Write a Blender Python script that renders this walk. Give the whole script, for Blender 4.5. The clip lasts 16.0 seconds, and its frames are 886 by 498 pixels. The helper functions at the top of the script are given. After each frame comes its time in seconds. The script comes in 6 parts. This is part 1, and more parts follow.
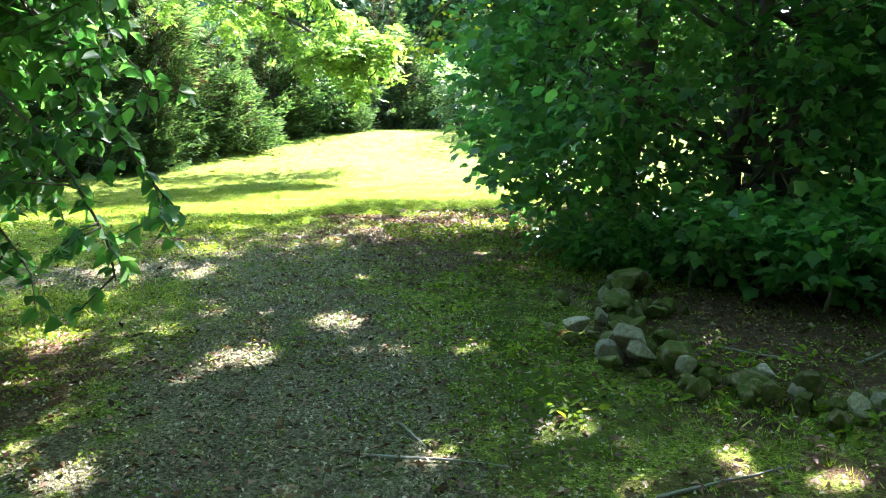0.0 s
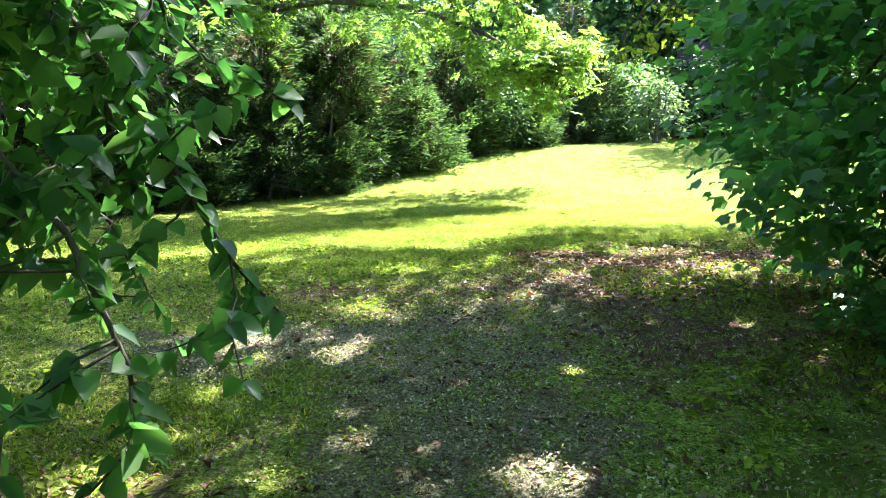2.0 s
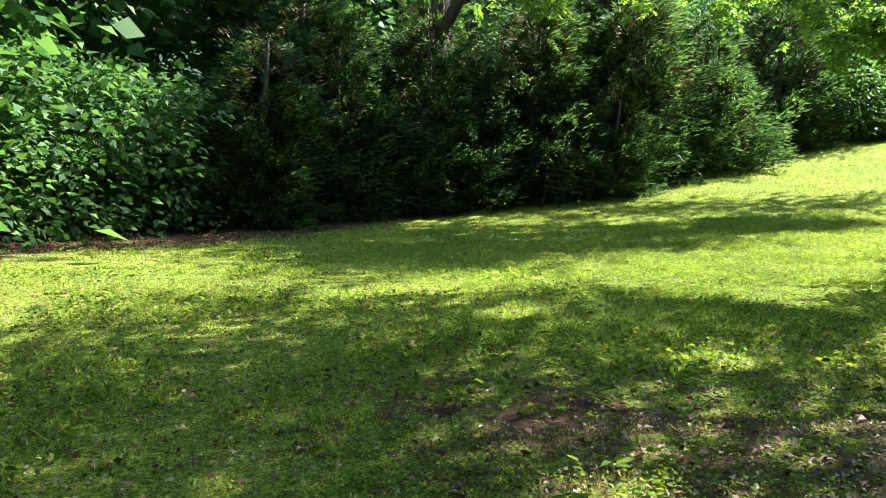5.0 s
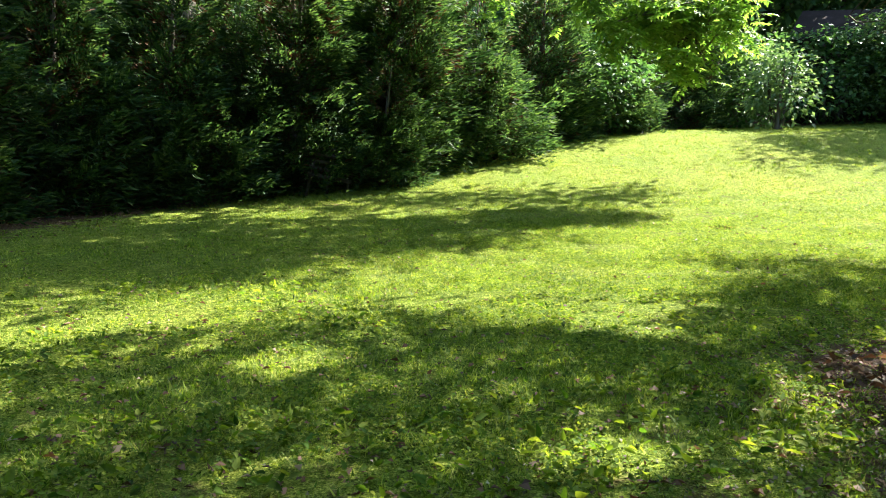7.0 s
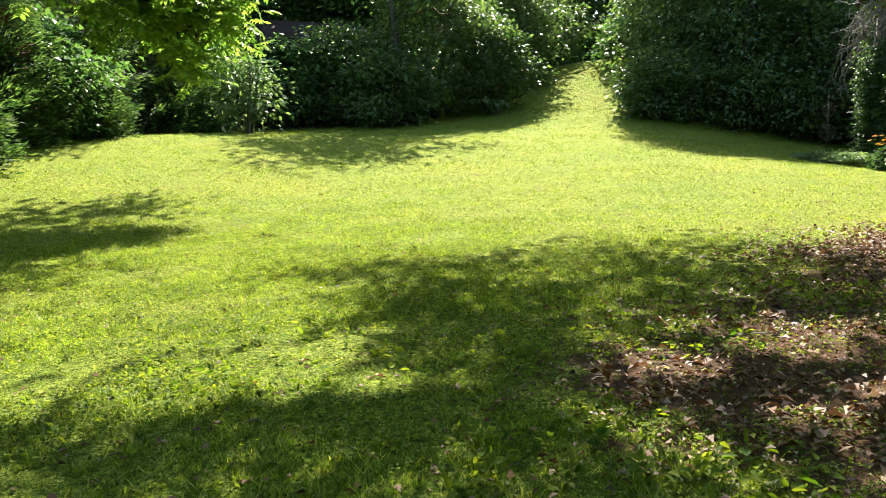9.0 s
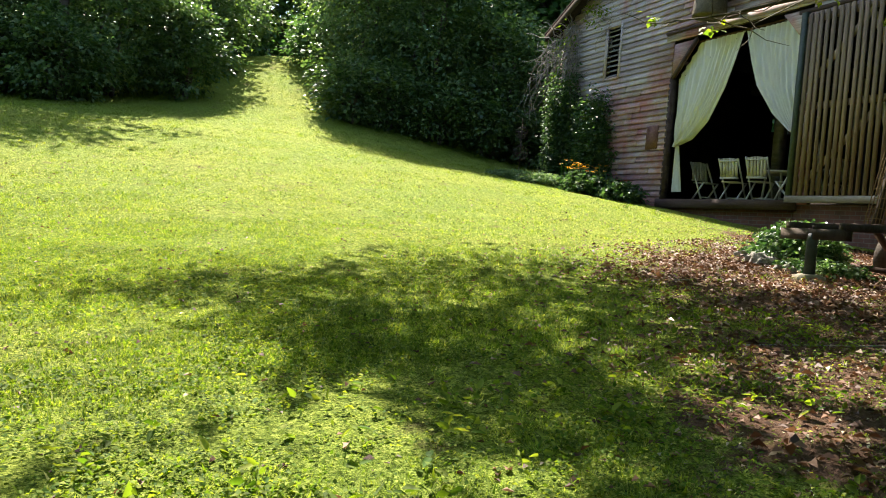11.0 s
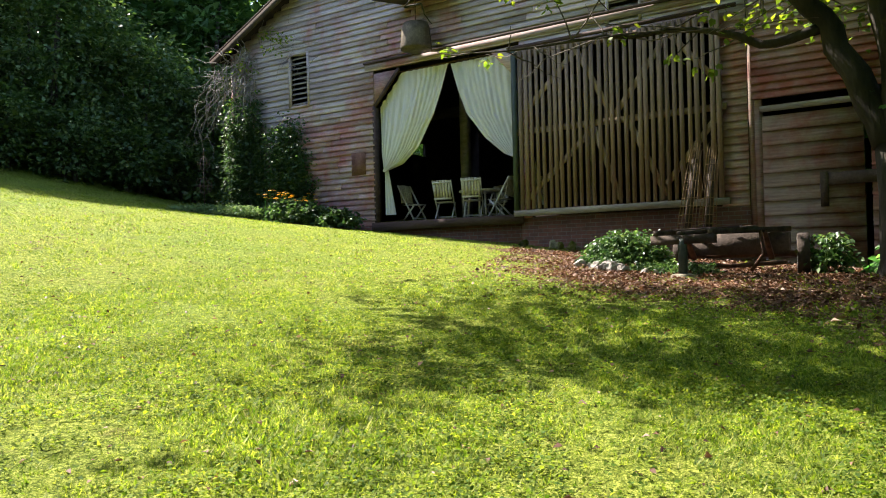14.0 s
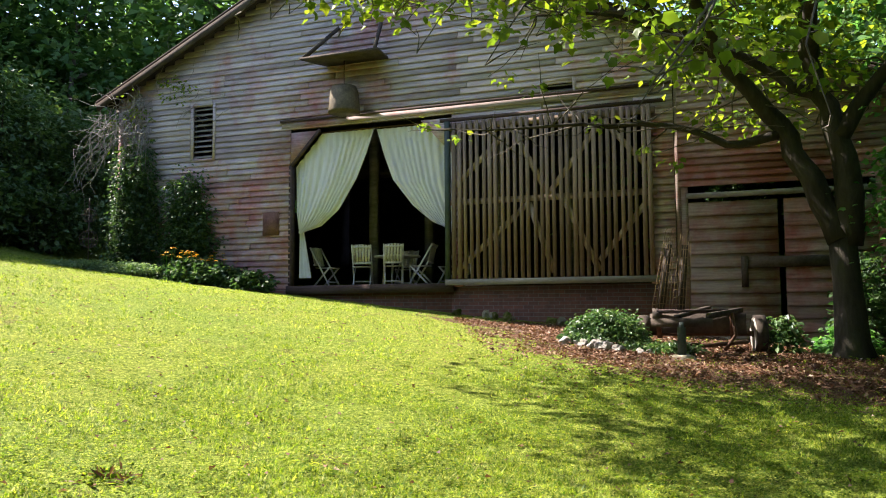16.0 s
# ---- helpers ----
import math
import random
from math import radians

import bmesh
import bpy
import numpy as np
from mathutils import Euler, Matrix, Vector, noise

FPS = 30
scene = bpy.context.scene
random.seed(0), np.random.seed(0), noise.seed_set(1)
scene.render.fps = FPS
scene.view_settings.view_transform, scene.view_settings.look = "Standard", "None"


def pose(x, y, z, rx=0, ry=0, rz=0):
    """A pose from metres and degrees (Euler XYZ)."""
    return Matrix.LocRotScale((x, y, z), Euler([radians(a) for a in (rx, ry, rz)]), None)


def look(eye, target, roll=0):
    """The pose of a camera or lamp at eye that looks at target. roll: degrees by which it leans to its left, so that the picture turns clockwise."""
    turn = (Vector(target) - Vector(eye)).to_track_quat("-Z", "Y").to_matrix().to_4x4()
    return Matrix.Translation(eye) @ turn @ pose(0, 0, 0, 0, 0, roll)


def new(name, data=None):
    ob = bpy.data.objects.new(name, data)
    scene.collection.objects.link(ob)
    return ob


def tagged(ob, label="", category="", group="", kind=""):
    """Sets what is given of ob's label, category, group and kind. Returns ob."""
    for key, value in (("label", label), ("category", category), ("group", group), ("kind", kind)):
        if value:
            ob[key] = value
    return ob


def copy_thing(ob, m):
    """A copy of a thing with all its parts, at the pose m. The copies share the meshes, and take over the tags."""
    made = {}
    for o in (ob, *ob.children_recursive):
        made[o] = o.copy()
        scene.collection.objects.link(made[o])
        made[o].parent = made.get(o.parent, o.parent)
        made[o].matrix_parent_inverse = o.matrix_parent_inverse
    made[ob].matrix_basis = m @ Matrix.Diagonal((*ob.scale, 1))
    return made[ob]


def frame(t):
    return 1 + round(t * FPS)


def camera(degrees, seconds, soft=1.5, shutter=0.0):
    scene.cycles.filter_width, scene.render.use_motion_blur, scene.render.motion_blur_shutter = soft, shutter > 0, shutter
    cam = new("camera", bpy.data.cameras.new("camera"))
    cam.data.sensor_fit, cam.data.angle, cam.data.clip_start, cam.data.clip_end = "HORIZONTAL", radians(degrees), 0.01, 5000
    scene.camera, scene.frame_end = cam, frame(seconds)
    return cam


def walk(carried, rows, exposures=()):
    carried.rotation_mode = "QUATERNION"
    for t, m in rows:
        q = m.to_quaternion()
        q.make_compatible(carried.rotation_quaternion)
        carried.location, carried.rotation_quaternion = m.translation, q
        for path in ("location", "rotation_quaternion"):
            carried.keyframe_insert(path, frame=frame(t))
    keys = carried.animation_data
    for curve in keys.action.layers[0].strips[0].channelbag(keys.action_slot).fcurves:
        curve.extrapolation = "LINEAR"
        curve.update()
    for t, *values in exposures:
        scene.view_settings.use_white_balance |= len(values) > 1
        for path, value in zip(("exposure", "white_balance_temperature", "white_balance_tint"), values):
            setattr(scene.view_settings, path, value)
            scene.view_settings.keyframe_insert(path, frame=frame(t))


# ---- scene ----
cam = camera(58.2, 16.0, 1.0)
PATH = [
    (0, (0.036, -0.062, 1.08), (0.034, 1.932, 0.916), 3.8),
    (0.5, (-0.053, 0.333, 1.099), (-0.21, 2.32, 0.933), 3.4),
    (1, (-0.142, 0.792, 1.136), (-0.497, 2.752, 0.961), 3.6),
    (1.5, (-0.253, 1.268, 1.178), (-0.656, 3.22, 1.01), 3.4),
    (2, (-0.316, 1.778, 1.216), (-0.771, 3.719, 1.06), 3.3),
    (2.5, (-0.423, 2.312, 1.244), (-0.932, 4.244, 1.151), 3.1),
    (3, (-0.542, 2.831, 1.228), (-1.055, 4.762, 1.136), 3.4),
    (3.5, (-0.714, 3.34, 1.248), (-1.45, 5.195, 1.127), 3.0),
    (4, (-0.922, 3.833, 1.264), (-1.862, 5.591, 1.107), 3.3),
    (4.2, (-1.017, 4.003, 1.281), (-2.123, 5.659, 1.1), 3.6),
    (6.3, (-1.723, 5.667, 1.316), (-2.822, 7.321, 1.08), 3.0),
    (6.5, (-1.841, 5.786, 1.316), (-2.834, 7.507, 1.092), 3.3),
    (7, (-2.131, 6.08, 1.318), (-2.697, 7.987, 1.117), 4.4),
    (7.5, (-2.392, 6.387, 1.302), (-2.497, 8.377, 1.124), 4.9),
    (8, (-2.656, 6.713, 1.3), (-2.346, 8.683, 1.156), 3.6),
    (8.3, (-2.808, 6.883, 1.31), (-2.105, 8.753, 1.212), 0.7),
    (8.5, (-2.928, 7.038, 1.295), (-2.249, 8.916, 1.189), 0.5),
    (9, (-3.21, 7.372, 1.271), (-2.469, 9.225, 1.155), 1.2),
    (9.5, (-3.436, 7.687, 1.255), (-2.4, 9.395, 1.149), 3.1),
    (9.7, (-3.501, 7.813, 1.261), (-2.342, 9.44, 1.163), 3.3),
    (11.8, (-4.411, 10.207, 1.22), (-2.84, 11.442, 1.158), 4.4),
    (12, (-4.492, 10.428, 1.23), (-2.879, 11.609, 1.169), 4.1),
    (12.5, (-4.765, 11.05, 1.208), (-3.067, 12.107, 1.161), 3.9),
    (13, (-5.014, 11.698, 1.242), (-3.215, 12.571, 1.305), 1.0),
    (13.5, (-5.239, 12.378, 1.251), (-3.315, 12.922, 1.306), -0.3),
    (14, (-5.454, 13.082, 1.233), (-3.487, 13.444, 1.259), -1.4),
    (14.5, (-5.631, 13.878, 1.32), (-3.636, 14.011, 1.26), -2.4),
    (15, (-5.63, 14.562, 1.442), (-3.631, 14.561, 1.375), -2.6),
    (15.5, (-5.653, 15.161, 1.563), (-3.657, 15.047, 1.609), -2.0),
    (16, (-5.574, 15.747, 1.62), (-3.584, 15.61, 1.766), -0.4),
]
EXPOSURES = [(0.0, 3.9, 5600, 25), (1.5, 3.65, 5600, 25), (2.5, 3.25, 5700, 21), (3.5, 2.85, 5750, 19), (7.0, 2.5, 6050, 16), (9.0, 2.2, 6550, 15), (12.5, 2.12, 6350, 19), (16.0, 2.2, 6250, 24)]
walk(cam, [(t, look(eye, target, roll)) for t, eye, target, roll in PATH], EXPOSURES)

# ---- world, sun, light ----
SUN = Vector((0.315, 0.558, 0.766)).normalized()
world = bpy.data.worlds.new("sky")
scene.world = world
world.use_nodes = True
wn = world.node_tree.nodes
sky = wn.new("ShaderNodeTexSky")
sky.sky_type = "NISHITA"
sky.sun_disc = False
sky.sun_elevation = math.asin(SUN.z)
sky.sun_rotation = math.atan2(SUN.x, SUN.y)
world.node_tree.links.new(sky.outputs[0], wn["Background"].inputs[0])
wn["Background"].inputs[1].default_value = 0.105
sun_data = bpy.data.lights.new("sun", "SUN")
sun_data.energy, sun_data.angle, sun_data.color = 5.0, radians(0.55), (1.0, 0.93, 0.80)
sun = new("sun", sun_data)
sun.matrix_world = look(SUN * 60, (0, 0, 0))

# ---- materials ----
def nodes_of(name):
    m = bpy.data.materials.new(name)
    m.use_nodes = True
    t = m.node_tree
    return m, t, t.nodes["Principled BSDF"], t.nodes["Material Output"]


def ramp(t, fac, stops):
    n = t.nodes.new("ShaderNodeValToRGB")
    n.color_ramp.elements[0].position, n.color_ramp.elements[1].position = stops[0][0], stops[-1][0]
    n.color_ramp.elements[0].color, n.color_ramp.elements[1].color = (*stops[0][1], 1), (*stops[-1][1], 1)
    for p, c in stops[1:-1]:
        n.color_ramp.elements.new(p).color = (*c, 1)
    t.links.new(fac, n.inputs[0])
    return n.outputs[0]


def noise_tex(t, scale, detail=4.0, rough=0.6, coords=None):
    n = t.nodes.new("ShaderNodeTexNoise")
    n.inputs["Scale"].default_value, n.inputs["Detail"].default_value, n.inputs["Roughness"].default_value = scale, detail, rough
    if coords is not None:
        t.links.new(coords, n.inputs["Vector"])
    return n.outputs["Fac"]


def mapped(t, coords, scale):
    n = t.nodes.new("ShaderNodeMapping")
    n.inputs["Scale"].default_value = scale
    t.links.new(coords, n.inputs["Vector"])
    return n.outputs[0]


def mix_rgb(t, fac, a, b, mode="MIX"):
    n = t.nodes.new("ShaderNodeMix")
    n.data_type, n.blend_type = "RGBA", mode
    for socket, v in ((n.inputs[0], fac), (n.inputs[6], a), (n.inputs[7], b)):
        if isinstance(v, (int, float)):
            socket.default_value = v
        elif isinstance(v, tuple):
            socket.default_value = (*v, 1)
        else:
            t.links.new(v, socket)
    return n.outputs[2]


def value(t, op, a, b=0.0):
    n = t.nodes.new("ShaderNodeMath")
    n.operation = op
    for socket, v in ((n.inputs[0], a), (n.inputs[1], b)):
        if isinstance(v, (int, float)):
            socket.default_value = v
        else:
            t.links.new(v, socket)
    return n.outputs[0]


def bump(t, bsdf, height, strength, distance=0.02):
    n = t.nodes.new("ShaderNodeBump")
    n.inputs["Strength"].default_value, n.inputs["Distance"].default_value = strength, distance
    t.links.new(height, n.inputs["Height"])
    t.links.new(n.outputs[0], bsdf.inputs["Normal"])


def leaf_material(name, stops, through_colour, share=0.4, rough=0.55, gloss=0.25, tussock=0.0):
    """Leaves: a colour of its own for each leaf, a waxy top and light that comes through."""
    m, t, bsdf, out = nodes_of(name)
    geo = t.nodes.new("ShaderNodeNewGeometry")
    colour = ramp(t, geo.outputs["Random Per Island"], stops)
    patch = noise_tex(t, 1.3, 2, 0.5, geo.outputs["Position"])
    colour = mix_rgb(t, 0.55, colour, ramp(t, patch, [(0.3, (0.55, 0.6, 0.5)), (0.7, (1.3, 1.25, 1.0))]), "MULTIPLY")
    if tussock:
        colour = mix_rgb(t, 0.8, colour, ramp(t, noise_tex(t, tussock, 3, 0.65, geo.outputs["Position"]), [(0.36, (0.22, 0.30, 0.22)), (0.5, (1.0, 1.0, 1.0)), (0.66, (1.35, 1.30, 1.3))]), "MULTIPLY")
    t.links.new(colour, bsdf.inputs["Base Color"])
    bsdf.inputs["Roughness"].default_value = rough
    bsdf.inputs["Specular IOR Level"].default_value = gloss
    tr = t.nodes.new("ShaderNodeBsdfTranslucent")
    t.links.new(mix_rgb(t, 1.0, colour, through_colour, "MULTIPLY"), tr.inputs[0])
    mx = t.nodes.new("ShaderNodeMixShader")
    mx.inputs[0].default_value = share
    t.links.new(bsdf.outputs[0], mx.inputs[1])
    t.links.new(tr.outputs[0], mx.inputs[2])
    t.links.new(mx.outputs[0], out.inputs[0])
    return m


LEAF_DARK = leaf_material("shrub_leaf", [(0.0, (0.042, 0.115, 0.045)), (0.6, (0.075, 0.17, 0.06)), (1.0, (0.13, 0.235, 0.085))], (1.9, 2.4, 1.0), 0.5, 0.45, 0.35)
LEAF_VINE = leaf_material("vine_leaf", [(0.0, (0.028, 0.065, 0.03)), (0.7, (0.055, 0.105, 0.045)), (1.0, (0.10, 0.15, 0.06))], (1.8, 2.0, 0.9), 0.35)
LEAF_MAPLE = leaf_material("maple_leaf", [(0.0, (0.055, 0.10, 0.018)), (0.6, (0.10, 0.16, 0.025)), (1.0, (0.19, 0.23, 0.035))], (2.2, 2.2, 0.6), 0.45)
LEAF_WALNUT = leaf_material("walnut_leaf", [(0.0, (0.06, 0.13, 0.025)), (0.6, (0.10, 0.18, 0.035)), (1.0, (0.16, 0.23, 0.07))], (2.6, 2.6, 1.2), 0.5)
LEAF_WOODS = leaf_material("woods_leaf", [(0.0, (0.04, 0.105, 0.035)), (0.5, (0.065, 0.145, 0.045)), (1.0, (0.11, 0.20, 0.06))], (1.6, 1.65, 0.9), 0.38)
LEAF_BUSH = leaf_material("bush_leaf", [(0.0, (0.04, 0.085, 0.035)), (0.5, (0.075, 0.14, 0.05)), (1.0, (0.15, 0.215, 0.08))], (1.8, 1.9, 0.9), 0.33, 0.45, 0.35)
LEAF_PALE = leaf_material("pale_leaf", [(0.0, (0.08, 0.15, 0.07)), (0.5, (0.13, 0.21, 0.10)), (1.0, (0.22, 0.30, 0.15))], (1.7, 1.8, 0.9), 0.35)
NEEDLE = leaf_material("cedar_needle", [(0.0, (0.022, 0.052, 0.024)), (0.55, (0.045, 0.09, 0.036)), (1.0, (0.11, 0.17, 0.06))], (1.8, 1.9, 0.9), 0.38, 0.65, 0.2)
NEEDLE_BROWN = leaf_material("dead_needle", [(0.0, (0.05, 0.03, 0.015)), (1.0, (0.12, 0.07, 0.035))], (1.2, 1.0, 0.8), 0.15, 0.8, 0.2)
IVY = leaf_material("ivy_leaf", [(0.0, (0.03, 0.075, 0.03)), (0.7, (0.07, 0.13, 0.05)), (1.0, (0.20, 0.27, 0.14))], (1.8, 2.0, 0.9), 0.28, 0.35)
BLADE = leaf_material("grass_blade", [(0.0, (0.055, 0.11, 0.012)), (0.45, (0.145, 0.205, 0.022)), (0.8, (0.245, 0.29, 0.048)), (1.0, (0.38, 0.37, 0.13))], (1.8, 2.0, 0.5), 0.42, 0.55, 0.15, 17.0)
CLOVER = leaf_material("clover_leaf", [(0.0, (0.055, 0.115, 0.02)), (0.6, (0.135, 0.185, 0.03)), (1.0, (0.25, 0.28, 0.06))], (2.0, 2.1, 0.5), 0.40, 0.7, 0.08, 11.0)
DEAD_LEAF = leaf_material("dead_leaf", [(0.0, (0.05, 0.025, 0.015)), (0.5, (0.13, 0.066, 0.038)), (0.85, (0.21, 0.12, 0.075)), (1.0, (0.34, 0.27, 0.20))], (1.3, 1.1, 0.8), 0.15, 0.6)
CHIP = leaf_material("gravel_chip", [(0.0, (0.06, 0.06, 0.03)), (0.5, (0.17, 0.155, 0.09)), (1.0, (0.42, 0.38, 0.26))], (1.0, 1.0, 1.0), 0.0, 0.8, 0.3)
PETAL = leaf_material("yellow_petal", [(0.0, (0.75, 0.33, 0.01)), (1.0, (0.85, 0.50, 0.03))], (1.2, 1.1, 0.6), 0.25, 0.6)


def rough_material(name, stops, scale, rough=0.85, bump_scale=None, bump_strength=0.4, stretch=None, vary=0.0, metal=0.0, space="Object"):
    """A weathered surface: a colour ramp over noise, finer grain over that, relief, and a tint of its own for each piece."""
    m, t, bsdf, out = nodes_of(name)
    if space == "World":
        c = t.nodes.new("ShaderNodeNewGeometry").outputs["Position"]
    else:
        c = t.nodes.new("ShaderNodeTexCoord").outputs["Object"]
    if stretch:
        c = mapped(t, c, stretch)
    big = noise_tex(t, scale, 5, 0.65, c)
    colour = ramp(t, big, stops)
    fine = noise_tex(t, (bump_scale or scale * 8), 4, 0.7, c)
    colour = mix_rgb(t, 0.7, colour, ramp(t, fine, [(0.25, (0.5, 0.5, 0.5)), (0.75, (1.25, 1.25, 1.25))]), "MULTIPLY")
    if vary:
        info = t.nodes.new("ShaderNodeObjectInfo")
        colour = mix_rgb(t, vary, colour, ramp(t, info.outputs["Random"], [(0.0, (0.45, 0.42, 0.42)), (0.5, (1.0, 1.0, 1.0)), (1.0, (1.35, 1.3, 1.3))]), "MULTIPLY")
    t.links.new(colour, bsdf.inputs["Base Color"])
    bsdf.inputs["Roughness"].default_value, bsdf.inputs["Metallic"].default_value = rough, metal
    bsdf.inputs["Specular IOR Level"].default_value = 0.15 if rough > 0.8 else 0.4
    bump(t, bsdf, fine, bump_strength)
    return m


BARK = rough_material("bark", [(0.3, (0.05, 0.042, 0.032)), (0.7, (0.16, 0.14, 0.11))], 3.0, 0.9, 14, 0.9, (1, 1, 0.25))
BARK_MOSSY = rough_material("mossy_bark", [(0.3, (0.02, 0.018, 0.013)), (0.55, (0.05, 0.044, 0.033)), (0.75, (0.05, 0.054, 0.022))], 2.2, 0.9, 16, 0.9, (1, 1, 0.3), space="World")
STONE = rough_material("field_stone", [(0.3, (0.16, 0.14, 0.09)), (0.55, (0.30, 0.27, 0.19)), (0.8, (0.48, 0.45, 0.36))], 4.0, 0.85, 22, 0.5, None, 0.6)
PALE_STONE = rough_material("pale_stone", [(0.3, (0.17, 0.16, 0.135)), (0.7, (0.36, 0.34, 0.29))], 4.0, 0.85, 22, 0.5, None, 0.5)
IRON = rough_material("dark_iron", [(0.3, (0.06, 0.045, 0.035)), (0.7, (0.15, 0.10, 0.075))], 9.0, 0.7, 40, 0.3, None, 0.0, 0.4)
STONE_MOSS = rough_material("mossy_stone", [(0.35, (0.05, 0.075, 0.010)), (0.52, (0.095, 0.105, 0.025)), (0.60, (0.15, 0.13, 0.065)), (0.72, (0.26, 0.225, 0.13)), (0.85, (0.40, 0.36, 0.25))], 1.6, 0.9, 24, 0.6, None, 0.5)
SLAT_WOOD = rough_material("weathered_slat", [(0.3, (0.14, 0.10, 0.07)), (0.6, (0.26, 0.195, 0.14)), (0.8, (0.35, 0.29, 0.215))], 1.5, 0.85, 30, 0.4, (3, 3, 0.35), 0.45)
GREY_WOOD = rough_material("grey_wood", [(0.3, (0.14, 0.125, 0.11)), (0.7, (0.32, 0.30, 0.26))], 2.0, 0.85, 26, 0.4, (0.4, 3, 3), 0.3)
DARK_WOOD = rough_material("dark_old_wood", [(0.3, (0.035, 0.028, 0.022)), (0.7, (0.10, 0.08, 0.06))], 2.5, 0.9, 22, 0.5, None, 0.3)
ROOF_TIN = rough_material("rusty_roof", [(0.3, (0.018, 0.012, 0.009)), (0.6, (0.035, 0.025, 0.019)), (0.8, (0.06, 0.048, 0.04))], 1.2, 0.9, 12, 0.3)
BRACE_WOOD = rough_material("tan_brace", [(0.3, (0.26, 0.19, 0.13)), (0.7, (0.42, 0.33, 0.24))], 2.0, 0.85, 26, 0.4)
TRACK_WOOD = rough_material("brown_track_board", [(0.3, (0.04, 0.026, 0.022)), (0.7, (0.10, 0.07, 0.06))], 2.0, 0.85, 26, 0.4, (0.4, 3, 3))
RUST = rough_material("rusty_iron", [(0.3, (0.06, 0.03, 0.018)), (0.7, (0.17, 0.09, 0.05))], 8.0, 0.75, 40, 0.4, None, 0.0, 0.4)
TINE = rough_material("yellow_rust_rod", [(0.3, (0.14, 0.085, 0.035)), (0.7, (0.27, 0.18, 0.085))], 8.0, 0.6, 40, 0.3, None, 0.0, 0.2)
WHEEL_PAINT = rough_material("worn_wheel_metal", [(0.3, (0.20, 0.18, 0.15)), (0.7, (0.42, 0.39, 0.33))], 5.0, 0.7, 30, 0.4)
GREEN_POST = rough_material("dark_green_paint", [(0.3, (0.02, 0.035, 0.025)), (0.7, (0.05, 0.075, 0.055))], 6.0, 0.6, 30, 0.3)
CREAM = rough_material("cream_painted_wood", [(0.3, (0.46, 0.42, 0.31)), (0.7, (0.62, 0.58, 0.45))], 5.0, 0.6, 40, 0.2, None, 0.25)
CHAIR_LEG = rough_material("white_painted_leg", [(0.3, (0.50, 0.48, 0.42)), (0.7, (0.66, 0.64, 0.58))], 6.0, 0.5, 40, 0.2)
BRASS = rough_material("tarnished_bucket", [(0.3, (0.07, 0.055, 0.03)), (0.7, (0.17, 0.14, 0.08))], 6.0, 0.6, 30, 0.3, None, 0.0, 0.5)


def siding_material(name, red, grey, share_low, share_high):
    """Clapboards: bare grey wood where the paint is gone, streaks along the grain, a tint for each board."""
    m, t, bsdf, out = nodes_of(name)
    pos = t.nodes.new("ShaderNodeNewGeometry").outputs["Position"]
    obj = t.nodes.new("ShaderNodeTexCoord").outputs["Object"]
    lower = t.nodes.new("ShaderNodeSeparateXYZ")
    t.links.new(pos, lower.inputs[0])
    worn = ramp(t, value(t, "ADD", noise_tex(t, 0.55, 6, 0.7, pos), value(t, "MULTIPLY", value(t, "SUBTRACT", 4.6, lower.outputs[2]), 0.03)), [(share_low, (0, 0, 0)), (share_high, (1, 1, 1))])
    streak = noise_tex(t, 9.0, 5, 0.7, mapped(t, obj, (0.25, 3, 4)))
    wood = ramp(t, streak, [(0.3, tuple(c * 0.6 for c in grey)), (0.55, grey), (0.8, tuple(min(1, c * 1.4) for c in grey))])
    paint = ramp(t, streak, [(0.3, tuple(c * 0.55 for c in red)), (0.6, red), (0.8, tuple(min(1, c * 1.3 + 0.03) for c in red))])
    colour = mix_rgb(t, worn, wood, paint)
    info = t.nodes.new("ShaderNodeObjectInfo")
    colour = mix_rgb(t, 0.55, colour, ramp(t, info.outputs["Random"], [(0.0, (0.5, 0.42, 0.42)), (0.3, (0.95, 0.92, 0.92)), (1.0, (1.2, 1.2, 1.2))]), "MULTIPLY")
    t.links.new(colour, bsdf.inputs["Base Color"])
    bsdf.inputs["Roughness"].default_value = 0.85
    bsdf.inputs["Specular IOR Level"].default_value = 0.15
    bump(t, bsdf, streak, 0.5, 0.01)
    return m


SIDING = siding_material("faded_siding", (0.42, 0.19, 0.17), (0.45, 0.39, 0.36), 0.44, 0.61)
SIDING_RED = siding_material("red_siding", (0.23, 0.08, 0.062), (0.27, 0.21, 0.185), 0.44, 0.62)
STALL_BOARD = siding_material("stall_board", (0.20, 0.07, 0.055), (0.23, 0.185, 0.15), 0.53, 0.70)


